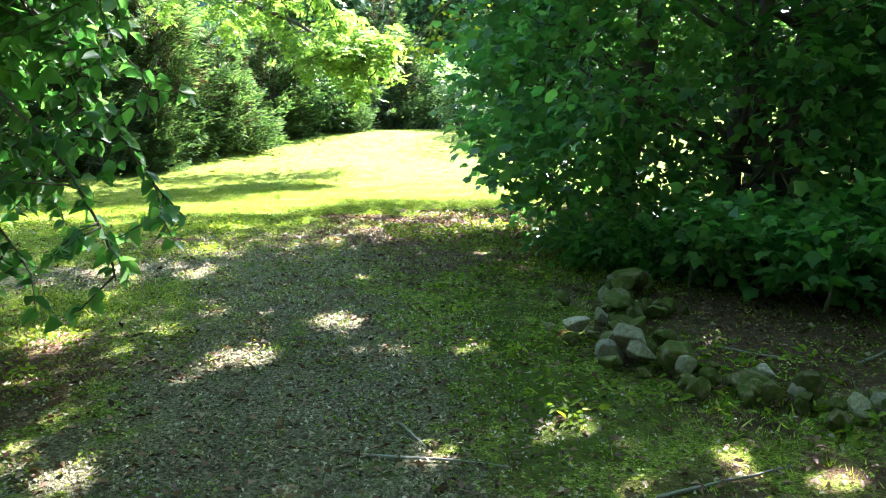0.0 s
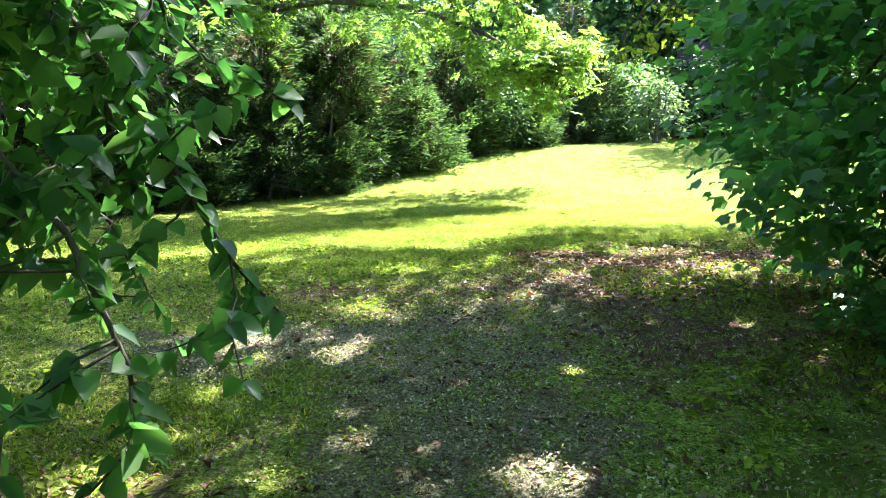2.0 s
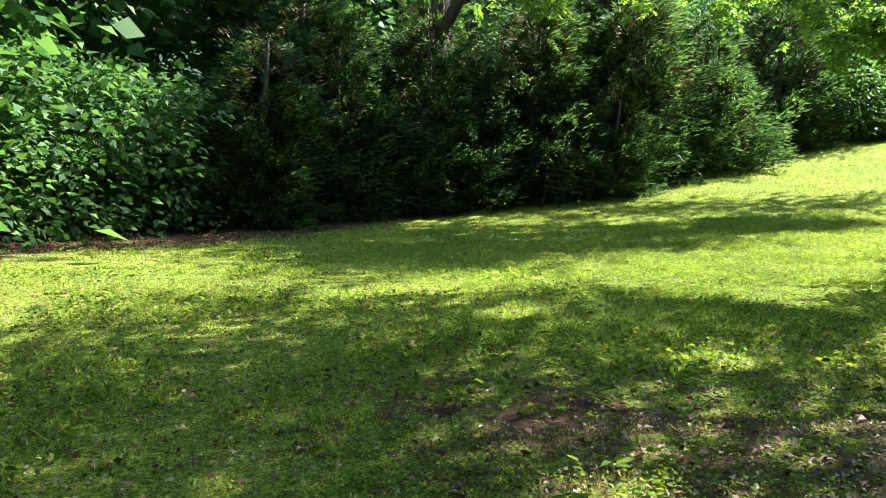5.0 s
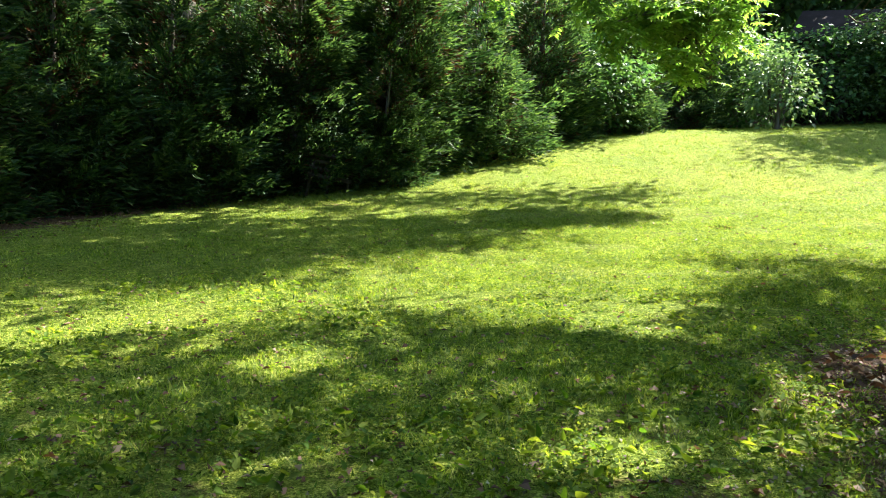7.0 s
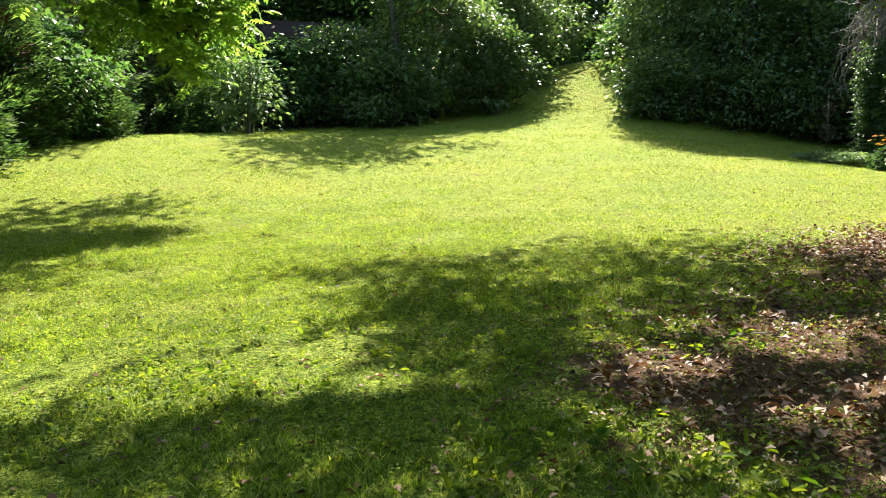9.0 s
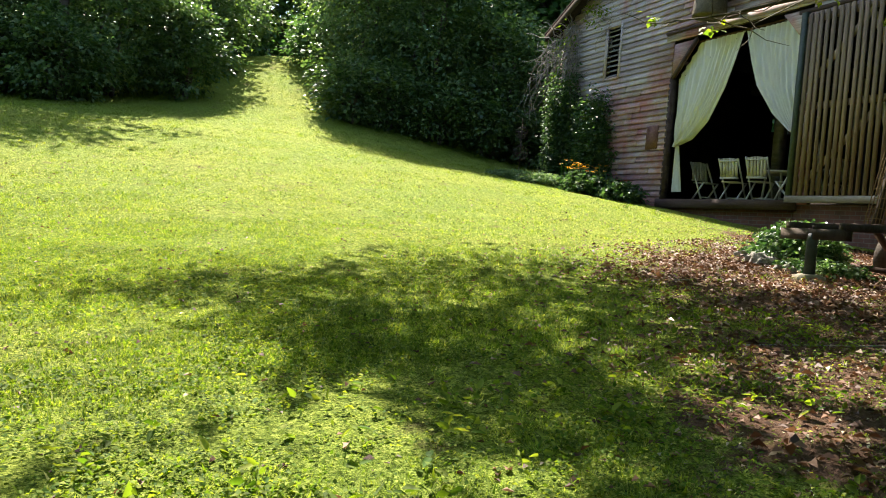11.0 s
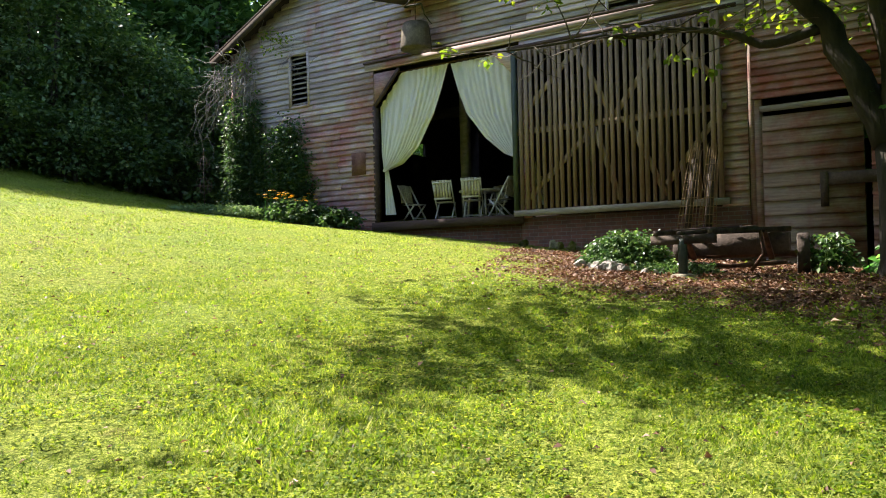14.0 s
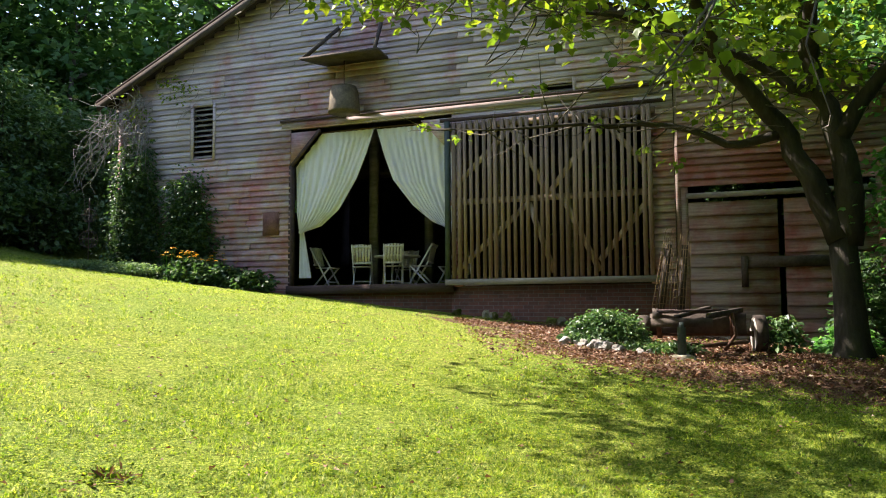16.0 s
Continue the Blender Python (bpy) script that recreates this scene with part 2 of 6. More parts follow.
def cloth_material():
    m, t, bsdf, out = nodes_of("white_muslin")
    obj = t.nodes.new("ShaderNodeTexCoord").outputs["Object"]
    c = ramp(t, noise_tex(t, 3.0, 4, 0.6, mapped(t, obj, (4, 4, 0.5))), [(0.3, (0.70, 0.70, 0.69)), (0.7, (0.81, 0.82, 0.82))])
    t.links.new(c, bsdf.inputs["Base Color"])
    bsdf.inputs["Roughness"].default_value = 0.95
    bump(t, bsdf, noise_tex(t, 240, 2, 0.5, obj), 0.15, 0.002)
    tr = t.nodes.new("ShaderNodeBsdfTranslucent")
    t.links.new(c, tr.inputs[0])
    mx = t.nodes.new("ShaderNodeMixShader")
    mx.inputs[0].default_value = 0.25
    t.links.new(bsdf.outputs[0], mx.inputs[1])
    t.links.new(tr.outputs[0], mx.inputs[2])
    t.links.new(mx.outputs[0], out.inputs[0])
    return m


CLOTH = cloth_material()


def brick_material():
    m, t, bsdf, out = nodes_of("old_brick")
    obj = t.nodes.new("ShaderNodeTexCoord").outputs["Object"]
    br = t.nodes.new("ShaderNodeTexBrick")
    sep, com = t.nodes.new("ShaderNodeSeparateXYZ"), t.nodes.new("ShaderNodeCombineXYZ")
    t.links.new(obj, sep.inputs[0])
    t.links.new(sep.outputs[0], com.inputs[0])
    t.links.new(sep.outputs[2], com.inputs[1])
    t.links.new(com.outputs[0], br.inputs["Vector"])
    br.inputs["Scale"].default_value, br.inputs["Brick Width"].default_value, br.inputs["Row Height"].default_value = 1.0, 0.21, 0.075
    br.inputs["Mortar Size"].default_value = 0.006
    br.inputs["Color1"].default_value, br.inputs["Color2"].default_value = (0.17, 0.065, 0.045, 1), (0.11, 0.05, 0.04, 1)
    br.inputs["Mortar"].default_value = (0.16, 0.13, 0.11, 1)
    t.links.new(mix_rgb(t, 0.6, br.outputs["Color"], ramp(t, noise_tex(t, 6, 5, 0.7, obj), [(0.3, (0.5, 0.5, 0.5)), (0.7, (1.3, 1.2, 1.2))]), "MULTIPLY"), bsdf.inputs["Base Color"])
    bsdf.inputs["Roughness"].default_value = 0.9
    bump(t, bsdf, br.outputs["Fac"], -0.6, 0.01)
    return m


BRICK = brick_material()


def ground_material():
    """Lawn, bare soil with litter and fine gravel, mixed by the masks that the ground sheet carries."""
    m, t, bsdf, out = nodes_of("lawn_and_soil")
    pos = t.nodes.new("ShaderNodeNewGeometry").outputs["Position"]
    fine = value(t, "ADD", value(t, "MULTIPLY", noise_tex(t, 34, 5, 0.75, pos), 0.5), value(t, "MULTIPLY", noise_tex(t, 110, 3, 0.7, pos), 0.5))
    mid = noise_tex(t, 3.2, 5, 0.7, pos)
    wide = noise_tex(t, 0.45, 4, 0.6, pos)
    grass = ramp(t, fine, [(0.38, (0.020, 0.040, 0.006)), (0.5, (0.155, 0.21, 0.026)), (0.62, (0.41, 0.46, 0.10))])
    grass = mix_rgb(t, 0.6, grass, ramp(t, wide, [(0.3, (0.75, 0.9, 0.8)), (0.7, (1.25, 1.1, 0.9))]), "MULTIPLY")
    grass = mix_rgb(t, 0.7, grass, ramp(t, noise_tex(t, 15, 4, 0.7, pos), [(0.32, (0.4, 0.48, 0.4)), (0.5, (1.0, 1.0, 1.0)), (0.68, (1.4, 1.35, 1.4))]), "MULTIPLY")
    soil = ramp(t, fine, [(0.25, (0.035, 0.02, 0.013)), (0.5, (0.11, 0.065, 0.04)), (0.7, (0.20, 0.13, 0.085)), (0.85, (0.32, 0.24, 0.17))])
    gravel = ramp(t, noise_tex(t, 60, 3, 0.8, pos), [(0.35, (0.04, 0.045, 0.018)), (0.5, (0.15, 0.14, 0.075)), (0.75, (0.40, 0.36, 0.24))])
    moss = ramp(t, fine, [(0.3, (0.045, 0.07, 0.008)), (0.7, (0.11, 0.15, 0.02))])
    def mask(name):
        a = t.nodes.new("ShaderNodeAttribute")
        a.attribute_name = name
        s = value(t, "ADD", a.outputs["Fac"], value(t, "MULTIPLY", value(t, "SUBTRACT", mid, 0.5), 1.6))
        return ramp(t, s, [(0.42, (0, 0, 0)), (0.62, (1, 1, 1))])
    thin = ramp(t, noise_tex(t, 1.7, 6, 0.72, pos), [(0.58, (0, 0, 0)), (0.70, (0.7, 0.7, 0.7))])
    grass = mix_rgb(t, thin, grass, soil)
    colour = mix_rgb(t, mask("litter"), grass, soil)
    colour = mix_rgb(t, mask("moss"), colour, moss)
    colour = mix_rgb(t, mask("gravel"), colour, gravel)
    t.links.new(colour, bsdf.inputs["Base Color"])
    bsdf.inputs["Roughness"].default_value = 0.9
    bsdf.inputs["Specular IOR Level"].default_value = 0.05
    bump(t, bsdf, fine, 1.0, 0.06)
    return m


GROUND = ground_material()

# ---- mesh tools ----
def mesh_of(name, verts, faces, mats, smooth=False):
    """A mesh from vertex and face arrays; faces is one array of rows, or a list of such arrays with a material index each."""
    me = bpy.data.meshes.new(name)
    verts = np.asarray(verts, np.float32)
    groups = faces if isinstance(faces, list) else [(np.asarray(faces, np.int32), 0)]
    loops = np.concatenate([np.asarray(f, np.int32).ravel() for f, _ in groups])
    sizes = np.concatenate([np.full(len(f), np.asarray(f).shape[1], np.int32) for f, _ in groups])
    index = np.concatenate([np.full(len(f), i, np.int32) for f, i in groups])
    me.vertices.add(len(verts))
    me.vertices.foreach_set("co", verts.ravel())
    me.loops.add(len(loops))
    me.loops.foreach_set("vertex_index", loops)
    me.polygons.add(len(sizes))
    me.polygons.foreach_set("loop_start", np.concatenate([[0], np.cumsum(sizes)[:-1]]).astype(np.int32))
    me.polygons.foreach_set("material_index", index)
    if smooth:
        me.polygons.foreach_set("use_smooth", np.ones(len(sizes), bool))
    for m in (mats if isinstance(mats, (list, tuple)) else [mats]):
        me.materials.append(m)
    me.update(calc_edges=True)
    return me


def part(name, data, parent, label="", m=None):
    ob = new(name, data)
    ob.parent = parent
    if m is not None:
        ob.matrix_local = m
    return tagged(ob, label)


def thing(name, label, category, group="", m=None, data=None, kind=""):
    ob = new(name, data)
    if m is not None:
        ob.matrix_world = m
    return tagged(ob, label, category, group, kind)


class Shape:
    """Collects boxes, tubes and turned forms into one vertex and face list."""
    def __init__(self):
        self.v, self.q, self.t, self.n = [], [], [], 0

    def add(self, v, quads=(), tris=()):
        v = np.asarray(v, float).reshape(-1, 3)
        if len(quads):
            self.q.append(np.asarray(quads, int) + self.n)
        if len(tris):
            self.t.append(np.asarray(tris, int) + self.n)
        self.v.append(v)
        self.n += len(v)
        return self

    def box(self, lo, hi, m=None, chamfer=0.0):
        (x0, y0, z0), (x1, y1, z1) = lo, hi
        v = np.array([(x, y, z) for z in (z0, z1) for y in (y0, y1) for x in (x0, x1)], float)
        if m is not None:
            v = np.array([m @ Vector(p) for p in v])
        return self.add(v, [(0, 2, 3, 1), (4, 5, 7, 6), (0, 1, 5, 4), (2, 6, 7, 3), (0, 4, 6, 2), (1, 3, 7, 5)])

    def beam(self, a, b, w, h, up=(0, 0, 1)):
        a, b, up = Vector(a), Vector(b), Vector(up)
        d = (b - a).normalized()
        s = d.cross(up).normalized() if abs(d.dot(up)) < 0.99 else Vector((1, 0, 0))
        u = s.cross(d)
        v = [p + s * (i * w / 2) + u * (j * h / 2) for p in (a, b) for j in (-1, 1) for i in (-1, 1)]
        return self.add([tuple(p) for p in v], [(0, 2, 3, 1), (4, 5, 7, 6), (0, 1, 5, 4), (2, 6, 7, 3), (0, 4, 6, 2), (1, 3, 7, 5)])

    def tube(self, pts, radii, sides=6, cap=True):
        p = np.asarray(pts, float)
        d = np.gradient(p, axis=0)
        d /= np.linalg.norm(d, axis=1, keepdims=True) + 1e-9
        ref = np.array([0.31, 0.95, 0.05]) if abs(d[:, 2]).mean() > 0.5 else np.array([0.05, 0.08, 1.0])
        s = np.cross(d, ref)
        s /= np.linalg.norm(s, axis=1, keepdims=True) + 1e-9
        u = np.cross(s, d)
        a = np.linspace(0, 2 * np.pi, sides, endpoint=False)
        r = np.broadcast_to(np.asarray(radii, float), (len(p),))[:, None, None]
        v = p[:, None] + r * (np.cos(a)[None, :, None] * s[:, None] + np.sin(a)[None, :, None] * u[:, None])
        k = len(p)
        i = np.arange(k - 1)[:, None] * sides
        j = np.arange(sides)[None]
        q = np.stack([i + j, i + (j + 1) % sides, i + sides + (j + 1) % sides, i + sides + j], -1).reshape(-1, 4)
        tr = []
        v = v.reshape(-1, 3)
        if cap:
            v = np.vstack([v, p[0], p[-1]])
            n = k * sides
            tr = [(n, (c + 1) % sides, c) for c in range(sides)] + [(n + 1, (k - 1) * sides + c, (k - 1) * sides + (c + 1) % sides) for c in range(sides)]
        return self.add(v, q, tr)

    def mesh(self, name, mat, smooth=False):
        faces = []
        if self.q:
            faces.append((np.concatenate(self.q), 0))
        if self.t:
            faces.append((np.concatenate(self.t), 0))
        return mesh_of(name, np.concatenate(self.v), faces, mat, smooth)


# ---- the lie of the land ----
BASE = (-0.335, 0.697, 1.312)
SWELLS = [1.073, 0.278, -0.419, -0.37, -0.718, -1.367, -0.563, 0.044, -0.332, -0.176, 0.745, -0.499, 0.238, 0.255, 0.022,
          -0.981, -0.065, -0.416, 0.204, -0.257, -0.669, 0.668, -0.164, -0.581, -1.014, 0.517, 0.054, -1.223, -0.639, 2.687]


def land(x, y):
    """The ground's height: a slope with broad swells on it."""
    x, y = np.clip(np.asarray(x, float), -30, 38), np.clip(np.asarray(y, float), -14, 62)
    z = BASE[0] + BASE[1] * x / 10 + BASE[2] * y / 10
    n = 0
    for a in (-14, -6, 2, 10, 18):
        for b in (-2, 6, 14, 22, 30, 38):
            z = z + SWELLS[n] * np.exp(-((x - a) ** 2 + (y - b) ** 2) / 84.5)
            n += 1
    return z


def ease(v, a, b):
    k = np.clip((v - a) / (b - a), 0, 1)
    return k * k * (3 - 2 * k)


def blob(x, y, cx, cy, rx, ry, turn=0.0):
    c, s = math.cos(radians(turn)), math.sin(radians(turn))
    dx, dy = x - cx, y - cy
    return np.exp(-(((dx * c + dy * s) / rx) ** 2 + ((-dx * s + dy * c) / ry) ** 2))


def litter_mask(x, y):
    """Where leaves and bare soil cover the ground: under the shrub, round the wagon, below the wood's edge."""
    m = 0.95 * blob(x, y, 6.3, 10.6, 2.6, 3.2, -25) + 0.7 * blob(x, y, 3.8, 10.3, 2.4, 1.6, -25) + 0.5 * blob(x, y, 4.2, 12.6, 1.2, 1.0) + 0.6 * blob(x, y, 6.0, 12.4, 2.0, 1.6) + 0.6 * blob(x, y, 3.4, 11.9, 1.6, 1.1) + 0.8 * blob(x, y, 3.0, 10.4, 2.2, 1.4) + 0.75 * blob(x, y, 0.2, 9.6, 1.6, 1.5) + 0.6 * blob(x, y, -0.7, 9.7, 1.1, 1.0)
    m = m + 0.8 * blob(x, y, 2.2, 4.3, 1.1, 1.3) + 0.5 * blob(x, y, 2.2, 6.4, 1.8, 1.8) + 0.9 * blob(x, y, -2.4, 3.4, 1.1, 0.8)
    m = m + 0.58 * blob(x, y, -2.4, 7.4, 2.0, 1.2) + 0.40 * blob(x, y, 0.2, 3.2, 1.6, 2.0) + 0.45 * blob(x, y, -0.2, 6.6, 1.2, 1.8) + 0.8 * blob(x, y, 8.6, 12.9, 1.0, 3.0, -25) + 0.35 * blob(x, y, 0.6, 1.6, 2.5, 1.4)
    tree_line = ease(-(x + 9.4) - np.maximum(0, (y - 17)) * -0.38, 0.0, 2.5)
    back = ease(y - 35.5, 0, 2) * ease(8.5 - x, 0, 2)
    return np.clip(m + tree_line + back * 0.7, 0, 1)


def gravel_mask(x, y):
    """The old drive: a band of thin gravel."""
    m = 0.8 * blob(x, y, -0.75, 4.0, 0.95, 3.0, 14) + 0.4 * blob(x, y, -0.9, 2.5, 0.9, 0.8) + 0.85 * blob(x, y, -2.6, 5.8, 1.1, 0.55, 15) + 0.40 * blob(x, y, -1.0, 7.6, 0.8, 1.8)
    return np.clip(m, 0, 1)


def moss_mask(x, y):
    return np.clip(0.6 * blob(x, y, 0.5, 2.9, 0.8, 1.3) + 0.5 * blob(x, y, 0.4, 5.0, 0.5, 1.6) + 0.45 * blob(x, y, -0.7, 9.0, 0.5, 0.5), 0, 1)


def axis(lo, hi, step, far):
    inner = np.arange(lo, hi + 1e-6, step)
    grow = np.cumsum(step * 1.35 ** np.arange(1, 40))
    grow = grow[grow < far]
    return np.concatenate([lo - grow[::-1], inner, hi + grow])


def build_ground():
    xs, ys = axis(-15, 16, 0.2, 500), axis(-3, 42, 0.2, 500)
    X, Y = np.meshgrid(xs, ys)
    Z = land(X, Y)
    rough = np.array([noise.noise((x * 1.1, y * 1.1, 0)) * 0.022 + noise.noise((x * 4.3, y * 4.3, 5)) * 0.010 for x, y in zip(X.ravel(), Y.ravel())]).reshape(X.shape)
    Z = Z + rough
    n, k = len(xs), len(ys)
    i = np.arange(k - 1)[:, None] * n
    j = np.arange(n - 1)[None]
    f = np.stack([i + j, i + j + 1, i + n + j + 1, i + n + j], -1).reshape(-1, 4)
    me = mesh_of("ground", np.stack([X, Y, Z], -1).reshape(-1, 3), f, GROUND, True)
    for name, fn in (("litter", litter_mask), ("gravel", gravel_mask), ("moss", moss_mask)):
        me.attributes.new(name, "FLOAT", "POINT").data.foreach_set("value", fn(X, Y).ravel().astype(np.float32))
    tagged(new("ground", me), "sloping lawn with bare leafy patches and thin gravel", "ground", kind="structure")


build_ground()

# ---- the barn ----
BARN = pose(11.474, 15.508, 0, 0, 0, -114.82)
COURSE = 0.135
APEX_U, APEX_Z, PITCH, LEFT, RIGHT, SHED_END, SHED_PITCH = -0.95, 10.0, 0.465, -7.6, 5.72, 12.0, 0.36


def roof_z(u):
    """The roof's underside above the front wall."""
    main = APEX_Z - PITCH * abs(u - APEX_U)
    corner = APEX_Z - PITCH * (RIGHT - APEX_U)
    return main if u <= RIGHT else corner - SHED_PITCH * (u - RIGHT)


def roof_span(z):
    """The stretch of the main gable that lies below the roof at this height."""
    half = (APEX_Z - z) / PITCH
    return max(LEFT, APEX_U - half), min(RIGHT, APEX_U + half)


HOLES = [(-2.70, 1.22, 1.0, 5.62), (1.45, 5.25, 2.12, 5.40), (-5.42, -4.84, 5.20, 6.48), (3.21, 3.81, 5.68, 6.15)]


def spans(a, b, z0, z1, holes):
    """[a, b] without the holes that this course meets."""
    out = [(a, b)]
    for h0, h1, k0, k1 in holes:
        if min(z1, k1) - max(z0, k0) > 0.4 * (z1 - z0):
            out = [s for p, q in out for s in ((p, min(q, h0)), (max(p, h1), q)) if s[1] - s[0] > 0.02]
    return out


def clapboard(L, course):
    """One board of that length: thin at the top, its lower edge proud."""
    s = Shape()
    k = course * 0.535
    v = [(x, y, z) for x in (-L / 2, L / 2) for y, z in ((0.0, -k), (-0.036, -k - 0.002), (-0.036, 0.018 - k), (-0.008, k), (0.0, k))]
    s.add(v, [(0, 1, 6, 5), (1, 2, 7, 6), (2, 3, 8, 7), (3, 4, 9, 8), (4, 0, 5, 9)], [(0, 4, 1), (1, 4, 3), (1, 3, 2), (5, 6, 9), (6, 8, 9), (6, 7, 8)])
    return s


def clad(wall, mat, a_of, b_of, z0, z1, holes, rng, course=COURSE, lengths=(2.2, 4.6)):
    """Covers a wall with boards, course by course, and gives the frame boxes that stand behind them."""
    frame_shape = Shape()
    rows = int(round((z1 - z0) / course))
    for r in range(rows):
        lo, hi = z0 + r * course, z0 + (r + 1) * course
        a, b = a_of((lo + hi) / 2), b_of((lo + hi) / 2)
        if b - a < 0.15:
            continue
        for p, q in spans(a, b, lo, hi, holes):
            frame_shape.box((p, 0.0, lo), (q, 0.09, hi))
            at = p
            while at < q - 1e-3:
                end = min(q, at + rng.uniform(*lengths))
                if q - end < 0.5:
                    end = q
                bd = part("board", clapboard(end - at - 0.006, course).mesh("board", mat), wall)
                bd.location = ((at + end) / 2, -0.002, (lo + hi) / 2 + rng.uniform(-0.006, 0.006))
                bd.rotation_euler = (rng.uniform(-0.02, 0.03), rng.uniform(-0.002, 0.002), 0)
                at = end
    return frame_shape


def build_barn():
    rng = random.Random(4)
    barn = thing("barn", "old weathered red clapboard barn with a rusty roof", "barn", m=BARN)
    wall = part("gable_wall", bpy.data.meshes.new("gable_wall"), barn)
    fr = clad(wall, SIDING, lambda z: roof_span(z)[0], lambda z: roof_span(z)[1], 2.05, 9.9, HOLES, rng)
    wall.data = fr.mesh("gable_wall", DARK_WOOD)
    shed = part("shed_wall", bpy.data.meshes.new("shed_wall"), barn)
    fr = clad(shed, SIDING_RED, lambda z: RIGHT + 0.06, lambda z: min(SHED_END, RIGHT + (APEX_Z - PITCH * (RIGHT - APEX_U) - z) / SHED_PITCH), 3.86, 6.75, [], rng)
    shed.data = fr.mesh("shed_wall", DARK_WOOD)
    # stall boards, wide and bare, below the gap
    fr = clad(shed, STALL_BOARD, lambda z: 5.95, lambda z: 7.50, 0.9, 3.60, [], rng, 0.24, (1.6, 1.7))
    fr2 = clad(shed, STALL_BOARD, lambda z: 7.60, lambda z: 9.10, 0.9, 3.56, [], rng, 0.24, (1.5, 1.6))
    part("stall_frame", fr.mesh("stall_frame", DARK_WOOD), shed)
    part("stall_frame", fr2.mesh("stall_frame", DARK_WOOD), shed)
    for n, lo, hi in (("corner_post", (5.73, 0.004, 0.8), (5.83, 0.10, 6.85)), ("stall_post", (5.83, -0.02, 0.8), (5.95, 0.10, 3.86)), ("stall_panel", (9.10, -0.02, 0.8), (12.0, 0.10, 3.86))):
        part(n, Shape().box(lo, hi).mesh(n, STALL_BOARD), shed)
    # the chamfered door head, jambs and sill
    for u0, u1 in ((-2.70, -1.98), (1.22, 0.50)):
        p = ((u0, 4.85), (u0, 5.62), (u1, 5.62))
        v = [(q[0], y, q[1]) for y in (-0.012, 0.09) for q in p]
        part("door_head", Shape().add(v, [(0, 3, 4, 1), (1, 4, 5, 2), (2, 5, 3, 0)], [(0, 1, 2), (3, 5, 4)]).mesh("door_head", SIDING), wall)
    s = Shape().box((-2.74, -0.034, 1.2), (-2.66, 0.12, 4.86)).beam((-2.70, 0.0, 4.84), (-1.95, 0.0, 5.64), 0.05, 0.07)
    part("door_jamb", s.mesh("door_jamb", TRACK_WOOD), wall)
    part("door_sill", Shape().box((-2.72, -0.16, 1.93), (1.25, 0.4, 2.12)).mesh("door_sill", TRACK_WOOD), wall)
    part("corner_board", Shape().box((-7.68, -0.05, 1.8), (-7.54, 0.12, 6.9)).mesh("corner_board", SIDING), wall)
    part("foundation", Shape().box((-3.6, -0.04, 0.3), (-2.74, 0.3, 2.06)).box((-2.74, -0.03, 0.3), (1.2, 0.34, 1.94)).box((1.2, -0.035, 0.3), (5.72, 0.3, 2.05)).mesh("foundation", BRICK), wall, "dark red brick footing")
    part("footing", Shape().box((-7.58, -0.01, 0.8), (-3.6, 0.3, 2.06)).mesh("footing", STONE_MOSS), wall)
    # louvred openings
    for (u0, u1, z0, z1), n in (((-5.42, -4.84, 5.20, 6.48), 10), ((3.21, 3.81, 5.68, 6.15), 4)):
        s = Shape()
        for lo, hi in (((u0 - 0.06, -0.045, z0 - 0.05), (u0, 0.11, z1 + 0.05)), ((u1, -0.045, z0 - 0.05), (u1 + 0.06, 0.11, z1 + 0.05)), ((u0, -0.045, z1), (u1, 0.11, z1 + 0.06)), ((u0, -0.05, z0 - 0.06), (u1, 0.11, z0))):
            s.box(lo, hi)
        win = part("louvre_window", s.mesh("window_frame", SIDING), barn)
        sl = Shape().box(((u0 - u1) / 2, -0.055, -0.008), ((u1 - u0) / 2, 0.055, 0.008)).mesh("slat", GREY_WOOD)
        for k in range(n):
            part("slat", sl, win, "", pose((u0 + u1) / 2, 0.04, z0 + (k + 0.5) * (z1 - z0) / n, 38, 0, rng.uniform(-1, 1)))
    # old patch and stall-door hardware
    part("patch_board", Shape().box((-3.42, -0.04, 3.28), (-2.98, -0.024, 3.82)).mesh("patch_board", rough_material("dark_patch", [(0.3, (0.10, 0.045, 0.035)), (0.7, (0.22, 0.12, 0.09))], 4.0, 0.9, 26)), wall)
    s = Shape().box((6.95, -0.07, 2.30), (8.55, -0.03, 2.50)).box((6.85, -0.08, 1.95), (6.97, -0.03, 2.52)).box((8.5, -0.08, 1.95), (8.62, -0.03, 2.52))
    part("stall_bar", s.mesh("stall_bar", DARK_WOOD), shed)
    part("stall_rail", Shape().box((5.92, -0.06, 3.62), (9.1, -0.02, 3.72)).mesh("stall_rail", GREY_WOOD), shed)
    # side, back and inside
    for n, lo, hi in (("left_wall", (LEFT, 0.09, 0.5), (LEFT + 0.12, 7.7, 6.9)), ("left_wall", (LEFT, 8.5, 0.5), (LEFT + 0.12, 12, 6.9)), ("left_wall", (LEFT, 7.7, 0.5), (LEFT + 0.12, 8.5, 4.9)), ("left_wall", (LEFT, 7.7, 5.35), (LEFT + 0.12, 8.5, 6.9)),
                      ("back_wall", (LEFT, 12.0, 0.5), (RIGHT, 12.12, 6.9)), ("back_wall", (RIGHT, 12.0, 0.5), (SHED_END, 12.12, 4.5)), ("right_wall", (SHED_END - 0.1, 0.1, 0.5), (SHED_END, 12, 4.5))):
